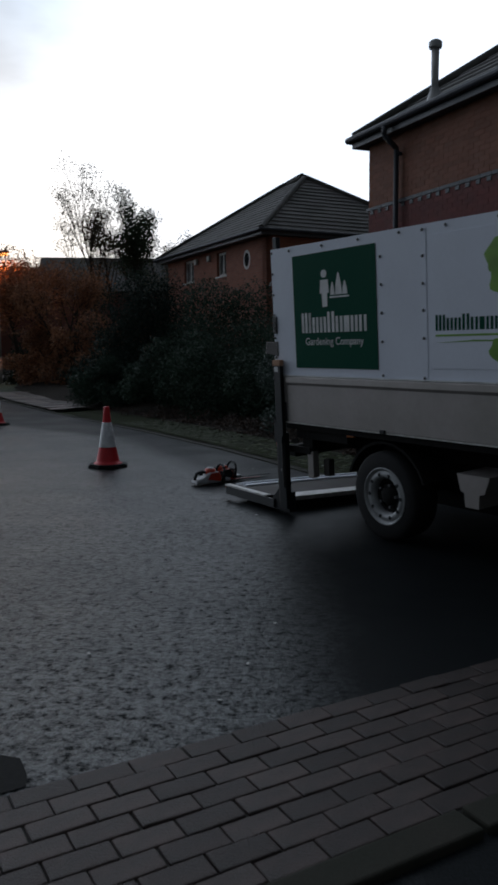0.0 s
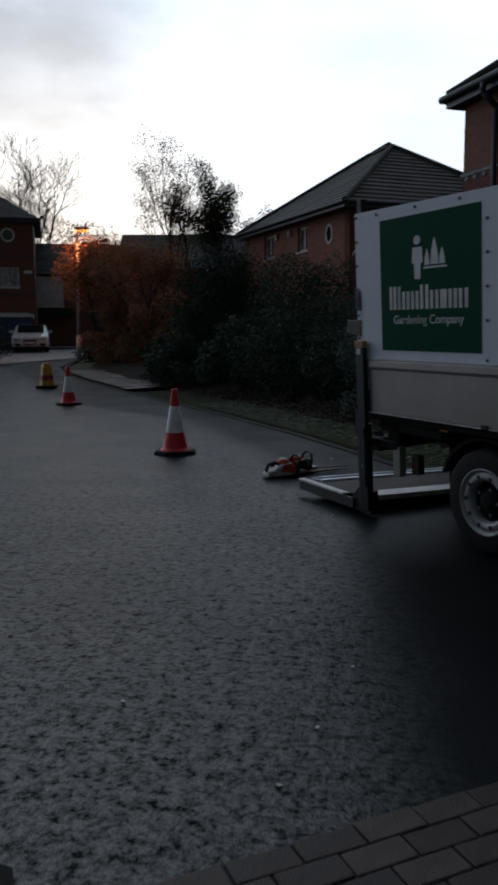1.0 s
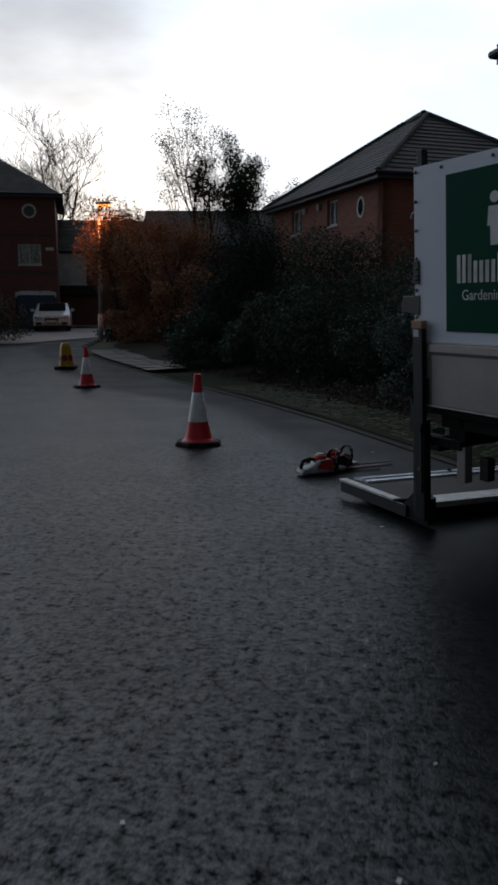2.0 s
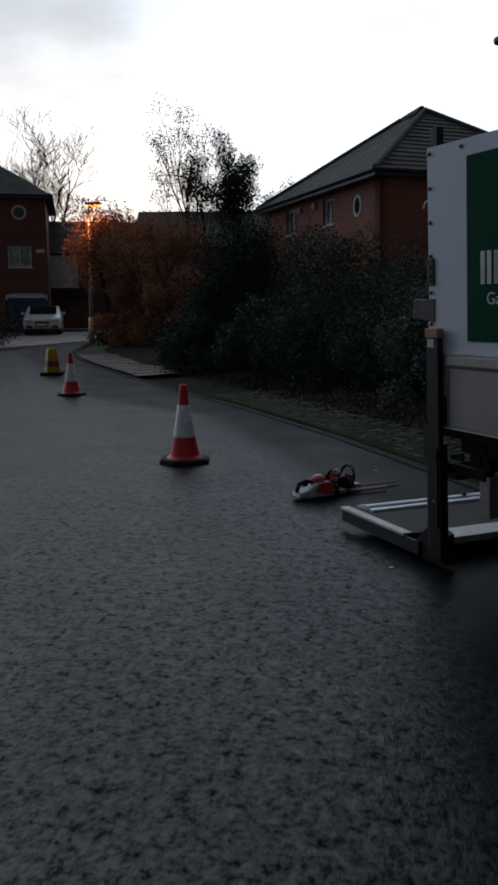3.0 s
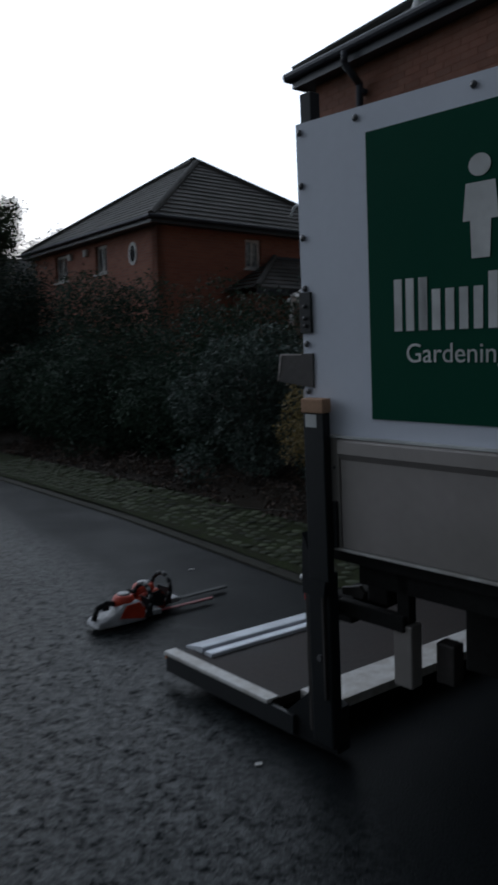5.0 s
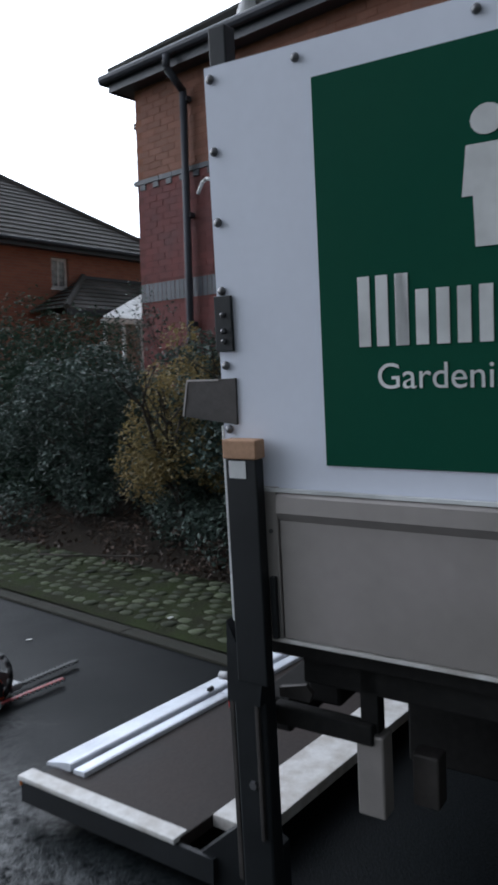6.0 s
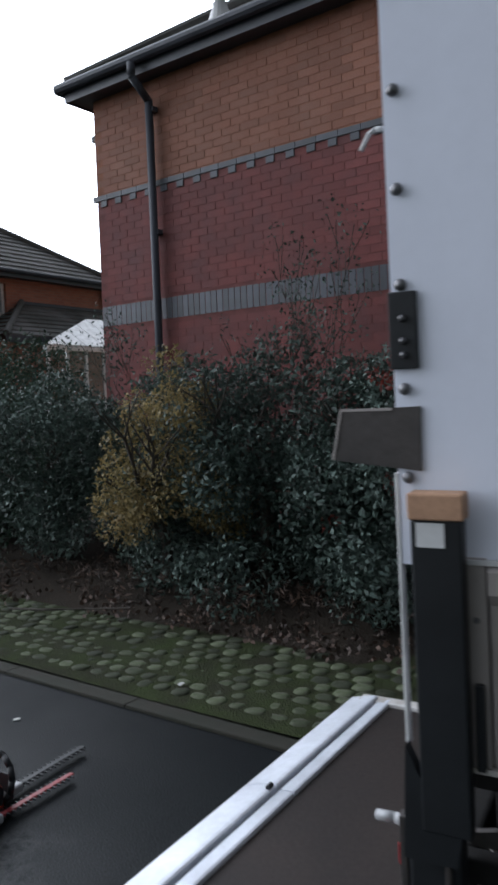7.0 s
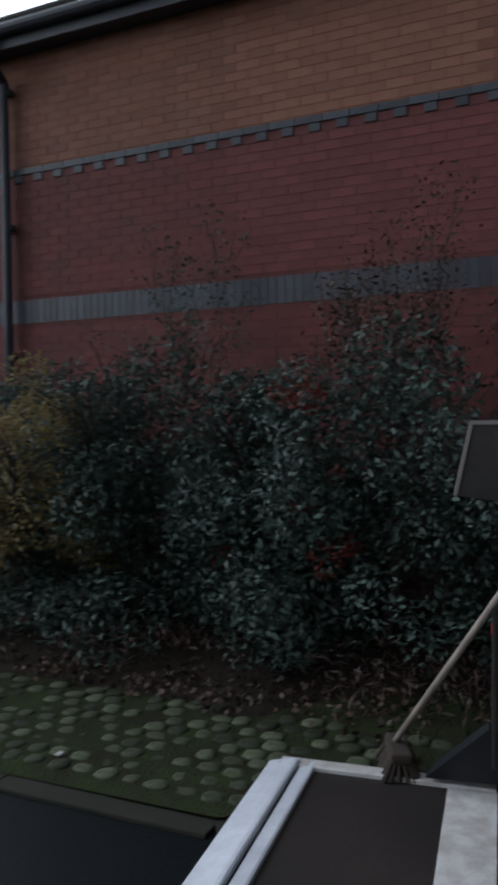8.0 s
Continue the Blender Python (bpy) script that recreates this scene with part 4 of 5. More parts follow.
# ---- broom leaning on the platform ----
broom = thing("broom", "old yard broom with pale wooden handle leaning at the truck", "broom")
part("handle", rod((1.63, 8.36, 0.19), (1.40, 7.62, 1.04), 0.013, 0.012, 12), M_HANDLE, broom, smooth=True)
part("head", box(-0.12, 0.12, -0.045, 0.045, 0.155, 0.2, 0.015), M_BRISTLE, broom).matrix_local = along(1.62, 8.33, 48)
tufts = bmesh.new()
for k in range(90):
    bx, by = -0.11 + 0.22 * (k % 15) / 14, -0.04 + 0.08 * (k // 15) / 5
    rod((bx, by, 0.16), (bx * 1.15 + 0.012 * math.sin(k * 7.1), by * 1.6 + 0.012 * math.sin(k * 3.7), 0.1), 0.007, 0.011, 5, tufts)
part("bristles", tufts, M_BRISTLE, broom).matrix_local = along(1.62, 8.33, 48)


# ---- houses ----
def window(parent, m, x0, x1, z0, z1, mullions=1, sill=True, blind=True, name="window", depth=0.09):
    w, b = 0.075, bmesh.new()
    box(x0, x1, depth, depth + 0.06, z0, z0 + w, 0, b)
    box(x0, x1, depth, depth + 0.06, z1 - w, z1, 0, b)
    box(x0, x0 + w, depth + 0.002, depth + 0.058, z0 + w, z1 - w, 0, b)
    box(x1 - w, x1, depth + 0.002, depth + 0.058, z0 + w, z1 - w, 0, b)
    for k in range(mullions):
        xm = x0 + (x1 - x0) * (k + 1) / (mullions + 1)
        box(xm - 0.03, xm + 0.03, depth + 0.002, depth + 0.058, z0 + w, z1 - w, 0, b)
    win = part(name, b, M_PVC, parent, "white framed window")
    win.matrix_local = m
    part("pane", box(x0 + w, x1 - w, depth + 0.02, depth + 0.028, z0 + w, z1 - w), M_GLASS, win).visible_shadow = False
    if blind:
        part("blind", box(x0 + 0.02, x1 - 0.02, depth + 0.062, depth + 0.072, z0, z1), M_CURTAIN, win)
    if sill:
        part("sill", box(x0 - 0.05, x1 + 0.05, -0.04, depth + 0.02, z0 - 0.05, z0 - 0.002, 0.006), M_PVC, win)
    return win


def round_window(parent, m, xc, zc, rx, rz):
    b = bmesh.new()
    n = 32
    rings = []
    for k0, y in ((1.12, -0.02), (1.12, 0.06), (0.84, 0.06), (0.84, -0.02)):
        rings.append([b.verts.new((xc + rx * k0 * math.cos(2 * math.pi * i / n), y, zc + rz * k0 * math.sin(2 * math.pi * i / n))) for i in range(n)])
    for q in range(4):
        for i in range(n):
            b.faces.new((rings[q][i], rings[q][(i + 1) % n], rings[(q + 1) % 4][(i + 1) % n], rings[(q + 1) % 4][i]))
    win = part("window", b, M_PVC, parent, "round white framed window")
    win.matrix_local = m
    part("pane", prism([(xc + rx * 0.9 * math.cos(2 * math.pi * i / n), zc + rz * 0.9 * math.sin(2 * math.pi * i / n)) for i in range(n)], -0.006, -0.012), M_CARGLASS, win)


def hip_roof(parent, W, L, ze, over, pitch, course, material=M_TILE):
    tan = math.tan(radians(pitch))
    T = min(W, L) / 2 + over
    n = math.ceil(T / course)
    for face in range(4):
        for k in range(n):
            t0, t1 = k * course, min((k + 1) * course + 0.04, T)
            quad = []
            for t, lift in ((t0, 0.05), (t1, 0.012)):
                a, b, c, d = -over + t, W + over - t, -over + t, L + over - t
                z = ze + t * tan + lift
                quad.append({0: ((a, c, z), (b, c, z)), 1: ((b, c, z), (b, d, z)), 2: ((b, d, z), (a, d, z)), 3: ((a, d, z), (a, c, z))}[face])
            (p0, p1), (p3, p2) = quad
            lo0, lo1 = (p0[0], p0[1], p0[2] - 0.045), (p1[0], p1[1], p1[2] - 0.045)
            raw("tile_course", [p0, p1, p2, p3, lo0, lo1], [(0, 1, 2, 3), (4, 5, 1, 0)], material, parent)
    hips = bmesh.new()
    s = min(W, L) / 2
    ends = [(s, s, 1), (W - s, s, 1), (W - s, L - s, 1), (s, L - s, 1)]
    zt = ze + T * tan
    for (cx, cy), (ex, ey, _) in zip(((-over, -over), (W + over, -over), (W + over, L + over), (-over, L + over)), ends):
        rod((cx, cy, ze + 0.05), (ex, ey, zt + 0.05), 0.09, 0.09, 10, hips)
    rod((ends[0][0] - 0.1, ends[0][1], zt + 0.07), (ends[2][0] + 0.1, ends[2][1], zt + 0.07), 0.11, 0.11, 10, hips)
    part("hip_and_ridge_tiles", hips, material, parent)
    for a0, a1, b0, b1 in ((-over, W + over, -over, 0.02), (-over, W + over, L - 0.02, L + over), (-over, 0.02, 0.02, L - 0.02), (W - 0.02, W + over, 0.02, L - 0.02)):
        part("soffit", box(a0, a1, b0, b1, ze - 0.12, ze - 0.1), M_FASCIA, parent)
    for a0, a1, b0, b1 in ((-over, W + over, -over - 0.02, -over), (-over, W + over, L + over, L + over + 0.02), (-over - 0.02, -over, -over - 0.02, L + over + 0.02), (W + over, W + over + 0.02, -over - 0.02, L + over + 0.02)):
        part("fascia", box(a0, a1, b0, b1, ze - 0.14, ze + 0.03), M_FASCIA, parent)
    for p, q in (((-over - 0.08, -over - 0.075), (W + over + 0.08, -over - 0.075)), ((-over - 0.075, -over - 0.08), (-over - 0.075, L + over + 0.08))):
        part("gutter", rod((*p, ze - 0.0), (*q, ze - 0.0), 0.055, 0.055, 10), M_GUTTER, parent)


# hipped brick house down the road
H1 = along(-0.526, 24.418, 30.24)
house1 = thing("house", "two-storey red brick house with grey hipped tile roof", "house", H1)
W1, L1 = 6.76, 8.18
mA, mB = Matrix(), pose(0, L1, 0, 0, 0, -90)
holesA = [(2.74, 3.28, 3.99, 4.78), (4.4, 5.4, 0.9, 2.2)]
holesB = [(L1 - 6.54, L1 - 5.6, 3.99, 4.8), (L1 - 3.6, L1 - 2.85, 3.99, 4.78)]
for m, ln, holes in ((mA, W1, holesA), (mB, L1, holesB), (pose(W1, L1, 0, 0, 0, 180), W1, []), (pose(W1, 0, 0, 0, 0, 90), L1, [])):
    part("wall", holed_wall(ln, 0, 4.93, 0.28, holes), M_WALL_FAR, house1, "red brick wall").matrix_local = m
for h in holesA:
    window(house1, mA, *h)
for h in holesB:
    window(house1, mB, *h)
round_window(house1, mB, L1 - 1.29, 4.33, 0.2, 0.27)
for y in (4.16, 5.28):
    part("vent_cover", box(L1 - y - 0.1, L1 - y + 0.1, -0.1, 0.0, 4.56, 4.76, 0.02), M_LEAD, house1).matrix_local = mB
hip_roof(house1, W1, L1, 5.03, 0.35, 33.9, 0.24)

# porch gable and glazed lean-to beside that house
porch = thing("porch", "low tiled lean-to roof with a dark hip edge against the house", "porch", H1)
part("wall", box(2.3, 6.6, -1.35, -0.01, 0, 3.24), M_WALL_FAR, porch)
for k in range(8):
    f0, f1 = k / 8, (k + 1) / 8 + 0.02
    z0, z1 = 3.3 + 1.0 * f0, 3.3 + 1.0 * f1
    xa, xb, ya, yb = 1.95 + 1.75 * f0, 1.95 + 1.75 * f1, -1.6 + 1.55 * f0, -1.6 + 1.55 * f1
    raw("tile_course", [(xa, ya, z0 + 0.045), (6.75, ya, z0 + 0.045), (6.75, yb, z1 + 0.01), (xb, yb, z1 + 0.01), (xa, ya, z0), (6.75, ya, z0)], [(0, 1, 2, 3), (4, 5, 1, 0)], M_TILE, porch)
    raw("tile_course", [(xa, -0.02, z0 + 0.045), (xa, ya, z0 + 0.045), (xb, yb, z1 + 0.01), (xb, -0.02, z1 + 0.01)], [(0, 1, 2, 3)], M_TILE, porch)
part("hip_tiles", rod((1.93, -1.62, 3.34), (3.71, -0.04, 4.35), 0.08, 0.08, 10), M_TILE, porch)
part("ridge_flashing", box(3.7, 6.75, -0.1, -0.005, 4.29, 4.37, 0.01), M_FASCIA, porch)
part("fascia", box(1.93, 6.75, -1.64, -1.61, 3.14, 3.3), M_FASCIA, porch)
lean = thing("conservatory", "white glazed conservatory with hipped roof coloured white for sky reflection", "conservatory", H1)
part("wall", box(1.95, 5.9, -2.95, -1.7, 0.0, 0.6), M_WALL_FAR, lean)
for k in range(8):
    part("upright", box(1.95 + k * 0.555, 2.01 + k * 0.555, -2.95, -2.88, 0.6, 2.86), M_PVC, lean)
    if k < 7:
        part("pane", box(2.012 + k * 0.555, 2.503 + k * 0.555, -2.92, -2.9, 0.6, 2.86), M_GLASS, lean)
part("eaves_beam", box(1.9, 5.95, -3.0, -2.86, 2.862, 2.96, 0.01), M_PVC, lean)
# roof panes: plain white colour takes the place of reflected sky
for k in range(7):
    x0, x1 = 1.92 + k * 0.575, 2.47 + k * 0.575
    top = [(x, -2.98 + 1.2 * min(1.0, (x - 1.9) / 2.4 + 0.02), 2.97 + 0.8 * min(1.0, (x - 1.9) / 2.4 + 0.02)) for x in (x0, x1)]
    pane = [(x0, -2.98, 2.97), (x1, -2.98, 2.97), top[1], top[0]]
    raw("roof_pane", pane + [(x, y, z + 0.03) for x, y, z in pane], [(3, 2, 1, 0), (4, 5, 6, 7), (0, 1, 5, 4), (1, 2, 6, 5), (2, 3, 7, 6), (3, 0, 4, 7)], M_WHITE, lean)

# brick house behind the hedge
H2 = along(1.615, 14.276, -62.1)
house2 = thing("house", "red and orange brick house with blue brick bands and dark eaves", "house", H2)
W2, L2 = 12.0, 9.0
TOP2 = 4.9
part("wall", box(0, W2, 0.0095, 0.3, 0, 3.83), M_MORTAR, house2, "brick wall with blue brick bands")
part("wall", box(0, W2, 0.0095, 0.3, 3.8305, TOP2 + 0.1), M_MORTAR_PALE, house2, "paler upper brick wall")
part("wall", box(0.0, 0.28, 0.31, L2, 0, TOP2 + 0.1), M_WALL_FAR, house2)
part("wall", box(W2 - 0.28, W2, 0.31, L2, 0, TOP2 + 0.1), M_WALL_FAR, house2)
part("wall", box(0.29, W2 - 0.29, L2 - 0.28, L2, 0, TOP2 + 0.1), M_WALL_FAR, house2)
hip_roof(house2, W2, L2, 5.03, 0.19, 34, 0.3)
pipe = part("downpipe", tube([(0.92, -0.31, 4.98), (0.92, -0.31, 4.84), (0.92, -0.075, 4.66), (0.92, -0.075, 0.1)], 0.042, 12), M_GUTTER, house2, "grey plastic rainwater downpipe", True)
for z in (4.55, 3.3, 2.1):
    part("pipe_bracket", box(0.86, 0.98, -0.08, -0.005, z, z + 0.05, 0.004), M_GUTTER, pipe)
flue = part("flue", rod((1.92, -0.1, 5.05), (1.92, -0.1, 5.9), 0.05, 0.06, 16), M_LEAD, house2, "pale grey boiler flue", True)
part("flue_cap", lathe([(0.09, 0), (0.1, 0.02), (0.1, 0.09), (0.06, 0.12)], 16, None, pose(1.92, -0.1, 5.86)), M_LEAD, flue)
part("flue_collar", lathe([(0.13, 0), (0.075, 0.16), (0.07, 0.2)], 16, None, pose(1.92, -0.1, 5.1)), M_LEAD, flue)
seclamp = part("security_lamp", box(-0.16, -0.08, 0.1, 0.2, 4.52, 4.6, 0.015), M_BLACK, house2)
part("lamp_bracket", rod((0.0, 0.15, 4.5), (-0.12, 0.15, 4.56), 0.012), M_BLACK, seclamp)

# three-storey town house at the end
H3 = along(-17.65, 41.1, 203, gz(41))
house3 = thing("town_house", "dark red brick town house with integral garage and tiled roof", "house", H3)
# local x runs from the corner leftwards, the front faces local -y after turning the wall about
front3 = pose(7.0, 0, 0, 0, 0, 180)
f_holes = [(7 - 1.95, 7 - 0.8, 3.25, 4.3), (7 - 2.2, 7 - 0.12, 0.0, 1.95), (7 - 5.2, 7 - 3.5, 3.25, 4.3), (7 - 4.6, 7 - 3.6, 0.0, 2.1), (7 - 4.4, 7 - 3.4, 5.5, 6.2)]
part("wall", holed_wall(7.0, 0, 6.75, 0.3, f_holes), M_WALL_FAR2, house3).matrix_local = front3
for x0, x1 in ((0.0, 0.3), (6.7, 7.0)):
    part("wall", box(x0, x1, -8, -0.3, 0, 6.75), M_WALL_FAR2, house3)
part("wall", box(0.3, 6.7, -8.0, -7.7, 0, 6.75), M_WALL_FAR2, house3)
for h in (f_holes[0], f_holes[2], f_holes[4]):
    window(house3, front3, *h)
round_window(house3, front3, 7 - 1.3, 5.95, 0.32, 0.32)
gar = part("garage_door", box(7 - 2.14, 7 - 0.16, 0.12, 0.16, 0.0, 1.72), M_GARAGE, house3, "dark blue garage door")
gar.matrix_local = front3
for k in range(5):
    part("door_panel", box(7 - 2.1 + 0.39 * k, 7 - 1.76 + 0.39 * k, 0.105, 0.12, 0.06, 1.66, 0.004), M_GARAGE, gar)
arch = part("garage_arch", prism([(7 - 2.2, 1.6), (7 - 2.2, 1.86), (7 - 1.7, 1.99), (7 - 1.16, 2.03), (7 - 0.62, 1.99), (7 - 0.12, 1.86), (7 - 0.12, 1.6), (7 - 0.2, 1.6), (7 - 0.2, 1.72), (7 - 2.12, 1.72), (7 - 2.12, 1.6)], 0.05, 0.11), M_PVC, house3, "white arched garage surround")
arch.matrix_local = front3
part("house_plate", box(7 - 0.55, 7 - 0.15, -0.02, 0.0, 3.98, 4.14), M_PVC, house3).matrix_local = front3
part("front_door", box(7 - 4.56, 7 - 3.64, 0.1, 0.15, 0.0, 2.08), M_GARAGE, house3).matrix_local = front3
deck3 = bmesh.new()
lo = [deck3.verts.new(p) for p in ((-0.38, 0.33, 6.75), (7.4, 0.33, 6.75), (7.4, -8.3, 6.75), (-0.38, -8.3, 6.75))]
hi = [deck3.verts.new(p) for p in ((3.4, -4.2, 9.45), (7.4, -4.2, 9.45))]
for f in ((lo[0], lo[1], hi[1], hi[0]), (lo[1], lo[2], hi[1]), (lo[2], lo[3], hi[0], hi[1]), (lo[3], lo[0], hi[0]), (lo[3], lo[2], lo[1], lo[0])):
    deck3.faces.new(f)
part("roof", deck3, M_TILE, house3, "dark tiled roof")
for k in range(14):
    t0, t1 = k * 0.3, (k + 1) * 0.3 + 0.03
    z0, z1 = 6.75 + t0 * 0.6, 6.75 + t1 * 0.6
    raw("tile_course", [(-0.38 + t0 * 0.83, 0.35 - t0, z0 + 0.05), (7.4, 0.35 - t0, z0 + 0.05), (7.4, 0.35 - t1, z1 + 0.01), (-0.38 + t1 * 0.83, 0.35 - t1, z1 + 0.01)], [(0, 1, 2, 3)], M_TILE, house3)
part("fascia", box(-0.4, 7.4, 0.35, 0.37, 6.6, 6.8), M_FASCIA, house3)
part("fascia", box(-0.42, -0.4, -8.2, 0.37, 6.6, 6.8), M_FASCIA, house3)
part("gutter", rod((-0.45, 0.42, 6.77), (7.4, 0.42, 6.77), 0.05), M_GUTTER, house3)
part("string_course", box(0, 7.0, 0.001, 0.03, 4.75, 4.83), M_BRICK_BLUE, house3)
part("string_course", box(0, 7.0, 0.001, 0.03, 2.85, 2.93), M_BRICK_BLUE, house3)

link = thing("link_building", "dark brick link building with pale boarded bay under tiles", "house", along(-19.3, 44.6, 22, gz(43)))
part("wall", box(-2.5, 7.0, 0, 0.3, 0, 4.2), M_WALL_FAR2, link)
part("wall", box(6.7, 7.0, 0.3, 5, 0, 4.2), M_WALL_FAR2, link)
bay = part("boarded_bay", box(0.15, 1.65, -0.15, -0.005, 2.35, 4.05, 0.01), M_CURTAIN, link, "pale boarded bay")
part("bay_frame", box(0.1, 1.7, -0.17, -0.152, 2.28, 2.36), M_PVC, bay)
part("balcony", box(0.1, 2.2, -0.5, -0.01, 1.75, 2.25, 0.01), M_BLACK, link)
for k in range(8):
    raw("tile_course", [(-2.6, -0.3 + k * 0.32, 4.15 + k * 0.25 + 0.04), (7.2, -0.3 + k * 0.32, 4.15 + k * 0.25 + 0.04), (7.2, 0.05 + k * 0.32, 4.42 + k * 0.25), (-2.6, 0.05 + k * 0.32, 4.42 + k * 0.25)], [(0, 1, 2, 3)], M_TILE, link)
part("roof", prism([(-0.28, 4.12), (2.3, 6.14), (5.0, 4.12)], -2.55, 7.15, "x"), M_TILE, link, "dark tiled roof")
back = thing("house", "low dark house roof behind the autumn trees", "house", along(-15.6, 49.5, 12, gz(45) + 0.4))
part("wall", box(0, 10, 0, 7, 0, 4.4), M_WALL_FAR2, back)
part("roof", prism([(-0.4, 4.4), (7.4, 4.4), (3.5, 6.9)], -0.3, 10.3, "x"), M_TILE, back)

# ---- parked car ----
def car(m):
    c = thing("parked_car", "white hatchback car parked on the drive facing the road", "car", m)
    side = [(-0.85, 0.28), (-0.9, 0.5), (-0.86, 0.72), (-0.7, 0.83), (0.35, 0.98), (1.1, 1.42), (2.3, 1.44), (3.1, 1.12), (3.4, 0.95), (3.42, 0.4), (3.3, 0.26)]
    b = bmesh.new()
    rings = []
    for x, k, dz in ((-0.9, 0.86, -0.02), (-0.82, 0.97, 0.0), (-0.5, 1.0, 0.0), (0.5, 1.0, 0.0), (0.82, 0.97, 0.0), (0.9, 0.86, -0.02)):
        rings.append([b.verts.new((x * (0.80 + 0.2 * min(1.0, max(0.0, (1.5 - p[1]) / 0.55))), p[0] * (1 if 0 < p[0] < 3 else k), p[1] + (dz if p[1] > 0.9 else 0))) for p in side])
    for a, d in zip(rings, rings[1:]):
        for i in range(len(side)):
            j = (i + 1) % len(side)
            b.faces.new((a[i], a[j], d[j], d[i]))
    b.faces.new(rings[0])
    b.faces.new(rings[-1][::-1])
    body = part("body", b, M_CARWHITE, c, "glossy white bodywork", True)
    part("windscreen", prism([(0.40, 1.0), (1.05, 1.4), (1.06, 1.42), (0.39, 1.025)], -0.66, 0.66, "x"), M_CARGLASS, c)
    grille = part("grille", prism([(-0.36, 0.66), (0.36, 0.66), (0.27, 0.40), (-0.27, 0.40)], -0.93, -0.86), M_BLACK, c, "black trapezoid grille")
    for k in range(4):
        part("grille_slat", box(-0.3, 0.3, -0.936, -0.93, 0.44 + 0.055 * k, 0.448 + 0.055 * k), M_STEEL, grille)
    part("number_plate", box(-0.26, 0.26, -0.945, -0.937, 0.45, 0.55, 0.002), M_WHITE, c)
    for s in (-1, 1):
        part("headlight", prism([(s * 0.42, 0.68), (s * 0.8, 0.75), (s * 0.82, 0.64), (s * 0.46, 0.6)], -0.9, -0.72), M_LENS, c)
        part("fog_light", box(s * 0.62 - 0.13, s * 0.62 + 0.13, -0.9, -0.8, 0.34, 0.46, 0.01), M_BLACK, c)
        part("mirror", box(s * 1.0 - 0.1, s * 1.0 + 0.1, 0.52, 0.62, 0.98, 1.12, 0.03), M_CARWHITE, c)
        part("side_window", prism([(0.75, 1.02), (1.2, 1.37), (2.3, 1.39), (2.9, 1.1)], s * 0.845 - 0.01, s * 0.845 + 0.01, "x"), M_CARGLASS, c)
        for wy in (-0.05, 2.55):
            t = part("wheel", lathe([(0.2, -0.1), (0.31, -0.1), (0.32, 0), (0.31, 0.1), (0.2, 0.1)], 24, None, pose(s * 0.8, wy, 0.32, 0, 90, 0)), M_RUBBER, c, "", True)
            part("rim", lathe([(0.21, -0.105), (0.19, -0.09), (0.05, -0.1), (0.04, 0.1), (0.19, 0.09), (0.21, 0.105)], 18, None, pose(s * 0.8, wy, 0.32, 0, 90, 0)), M_STEEL, t)
    part("lower_bumper", box(-0.8, 0.8, -0.88, -0.75, 0.2, 0.3, 0.02), M_BLACK, c)


car(along(-16.45, 37.6, 22, gz(37.6) + 0.02) @ Matrix.Scale(0.94, 4))

# ---- street lamp, lit ----
lampost = thing("street_lamp", "grey street lamp column with glowing orange lantern", "street lamp", along(-11.3, 30.7, 0, gz(30.7)))
part("column", rod((0, 0, 0), (0.1, 0, 5.0), 0.075, 0.045, 14), M_LEAD, lampost, smooth=True)
part("column_base", rod((0, 0, 0), (0.02, 0, 1.0), 0.1, 0.1, 14), M_LEAD, lampost, smooth=True)
part("lantern", box(0.0, 0.55, -0.11, 0.11, 5.05, 5.16, 0.03), M_LEAD, lampost)
part("lantern_bowl", box(0.05, 0.5, -0.09, 0.09, 4.95, 5.05, 0.04), M_SODIUM, lampost, "glowing orange lantern bowl")
bulb = new("street_lamp_light", bpy.data.lights.new("street_lamp_light", "SPOT"))
bulb.data.spot_size, bulb.data.spot_blend = radians(146), 0.5
bulb.data.energy, bulb.data.color, bulb.data.shadow_soft_size = 1900, (1.0, 0.33, 0.1), 0.12
bulb.location = (-10.75, 30.3, gz(30.7) + 4.85)

# ---- shrubs along the bed ----
def kerb_point(s, off):
    """A place s metres along the kerb from the corner by the truck, off to its right."""
    pts = [Vector(p) for p in KERB[4:]]
    for a, b in zip(pts, pts[1:]):
        ln = (b - a).length
        if s <= ln or b is pts[-1]:
            d = (b - a).normalized()
            q = a + d * s + Vector((d.y, -d.x)) * off
            return q, math.degrees(math.atan2(d.y, d.x))
        s -= ln


def shrub(label, s, off, rx, ry, h, seed, count, size, material, **more):
    q, turn = kerb_point(s, off)
    return bush(label, q.x, q.y, gz(q.y) + 0.15, rx, ry, h, turn, seed, count, size, material, **more)


GREYL = "dense evergreen shrub with small grey-green glossy leaves"
DARKL = "large dark green laurel shrub with dense foliage"
shrub(GREYL, -1.9, 2.25, 1.5, 1.0, 1.9, 11, 28800, 0.048, M_HOLLY, slim=0.46, clumps=95, lumps=(0.22, 0.42), base=0.0)
shrub(GREYL, -0.1, 2.10, 1.25, 0.9, 1.95, 12, 27200, 0.046, M_HOLLY, slim=0.46, clumps=90, lumps=(0.22, 0.42), base=0.0)
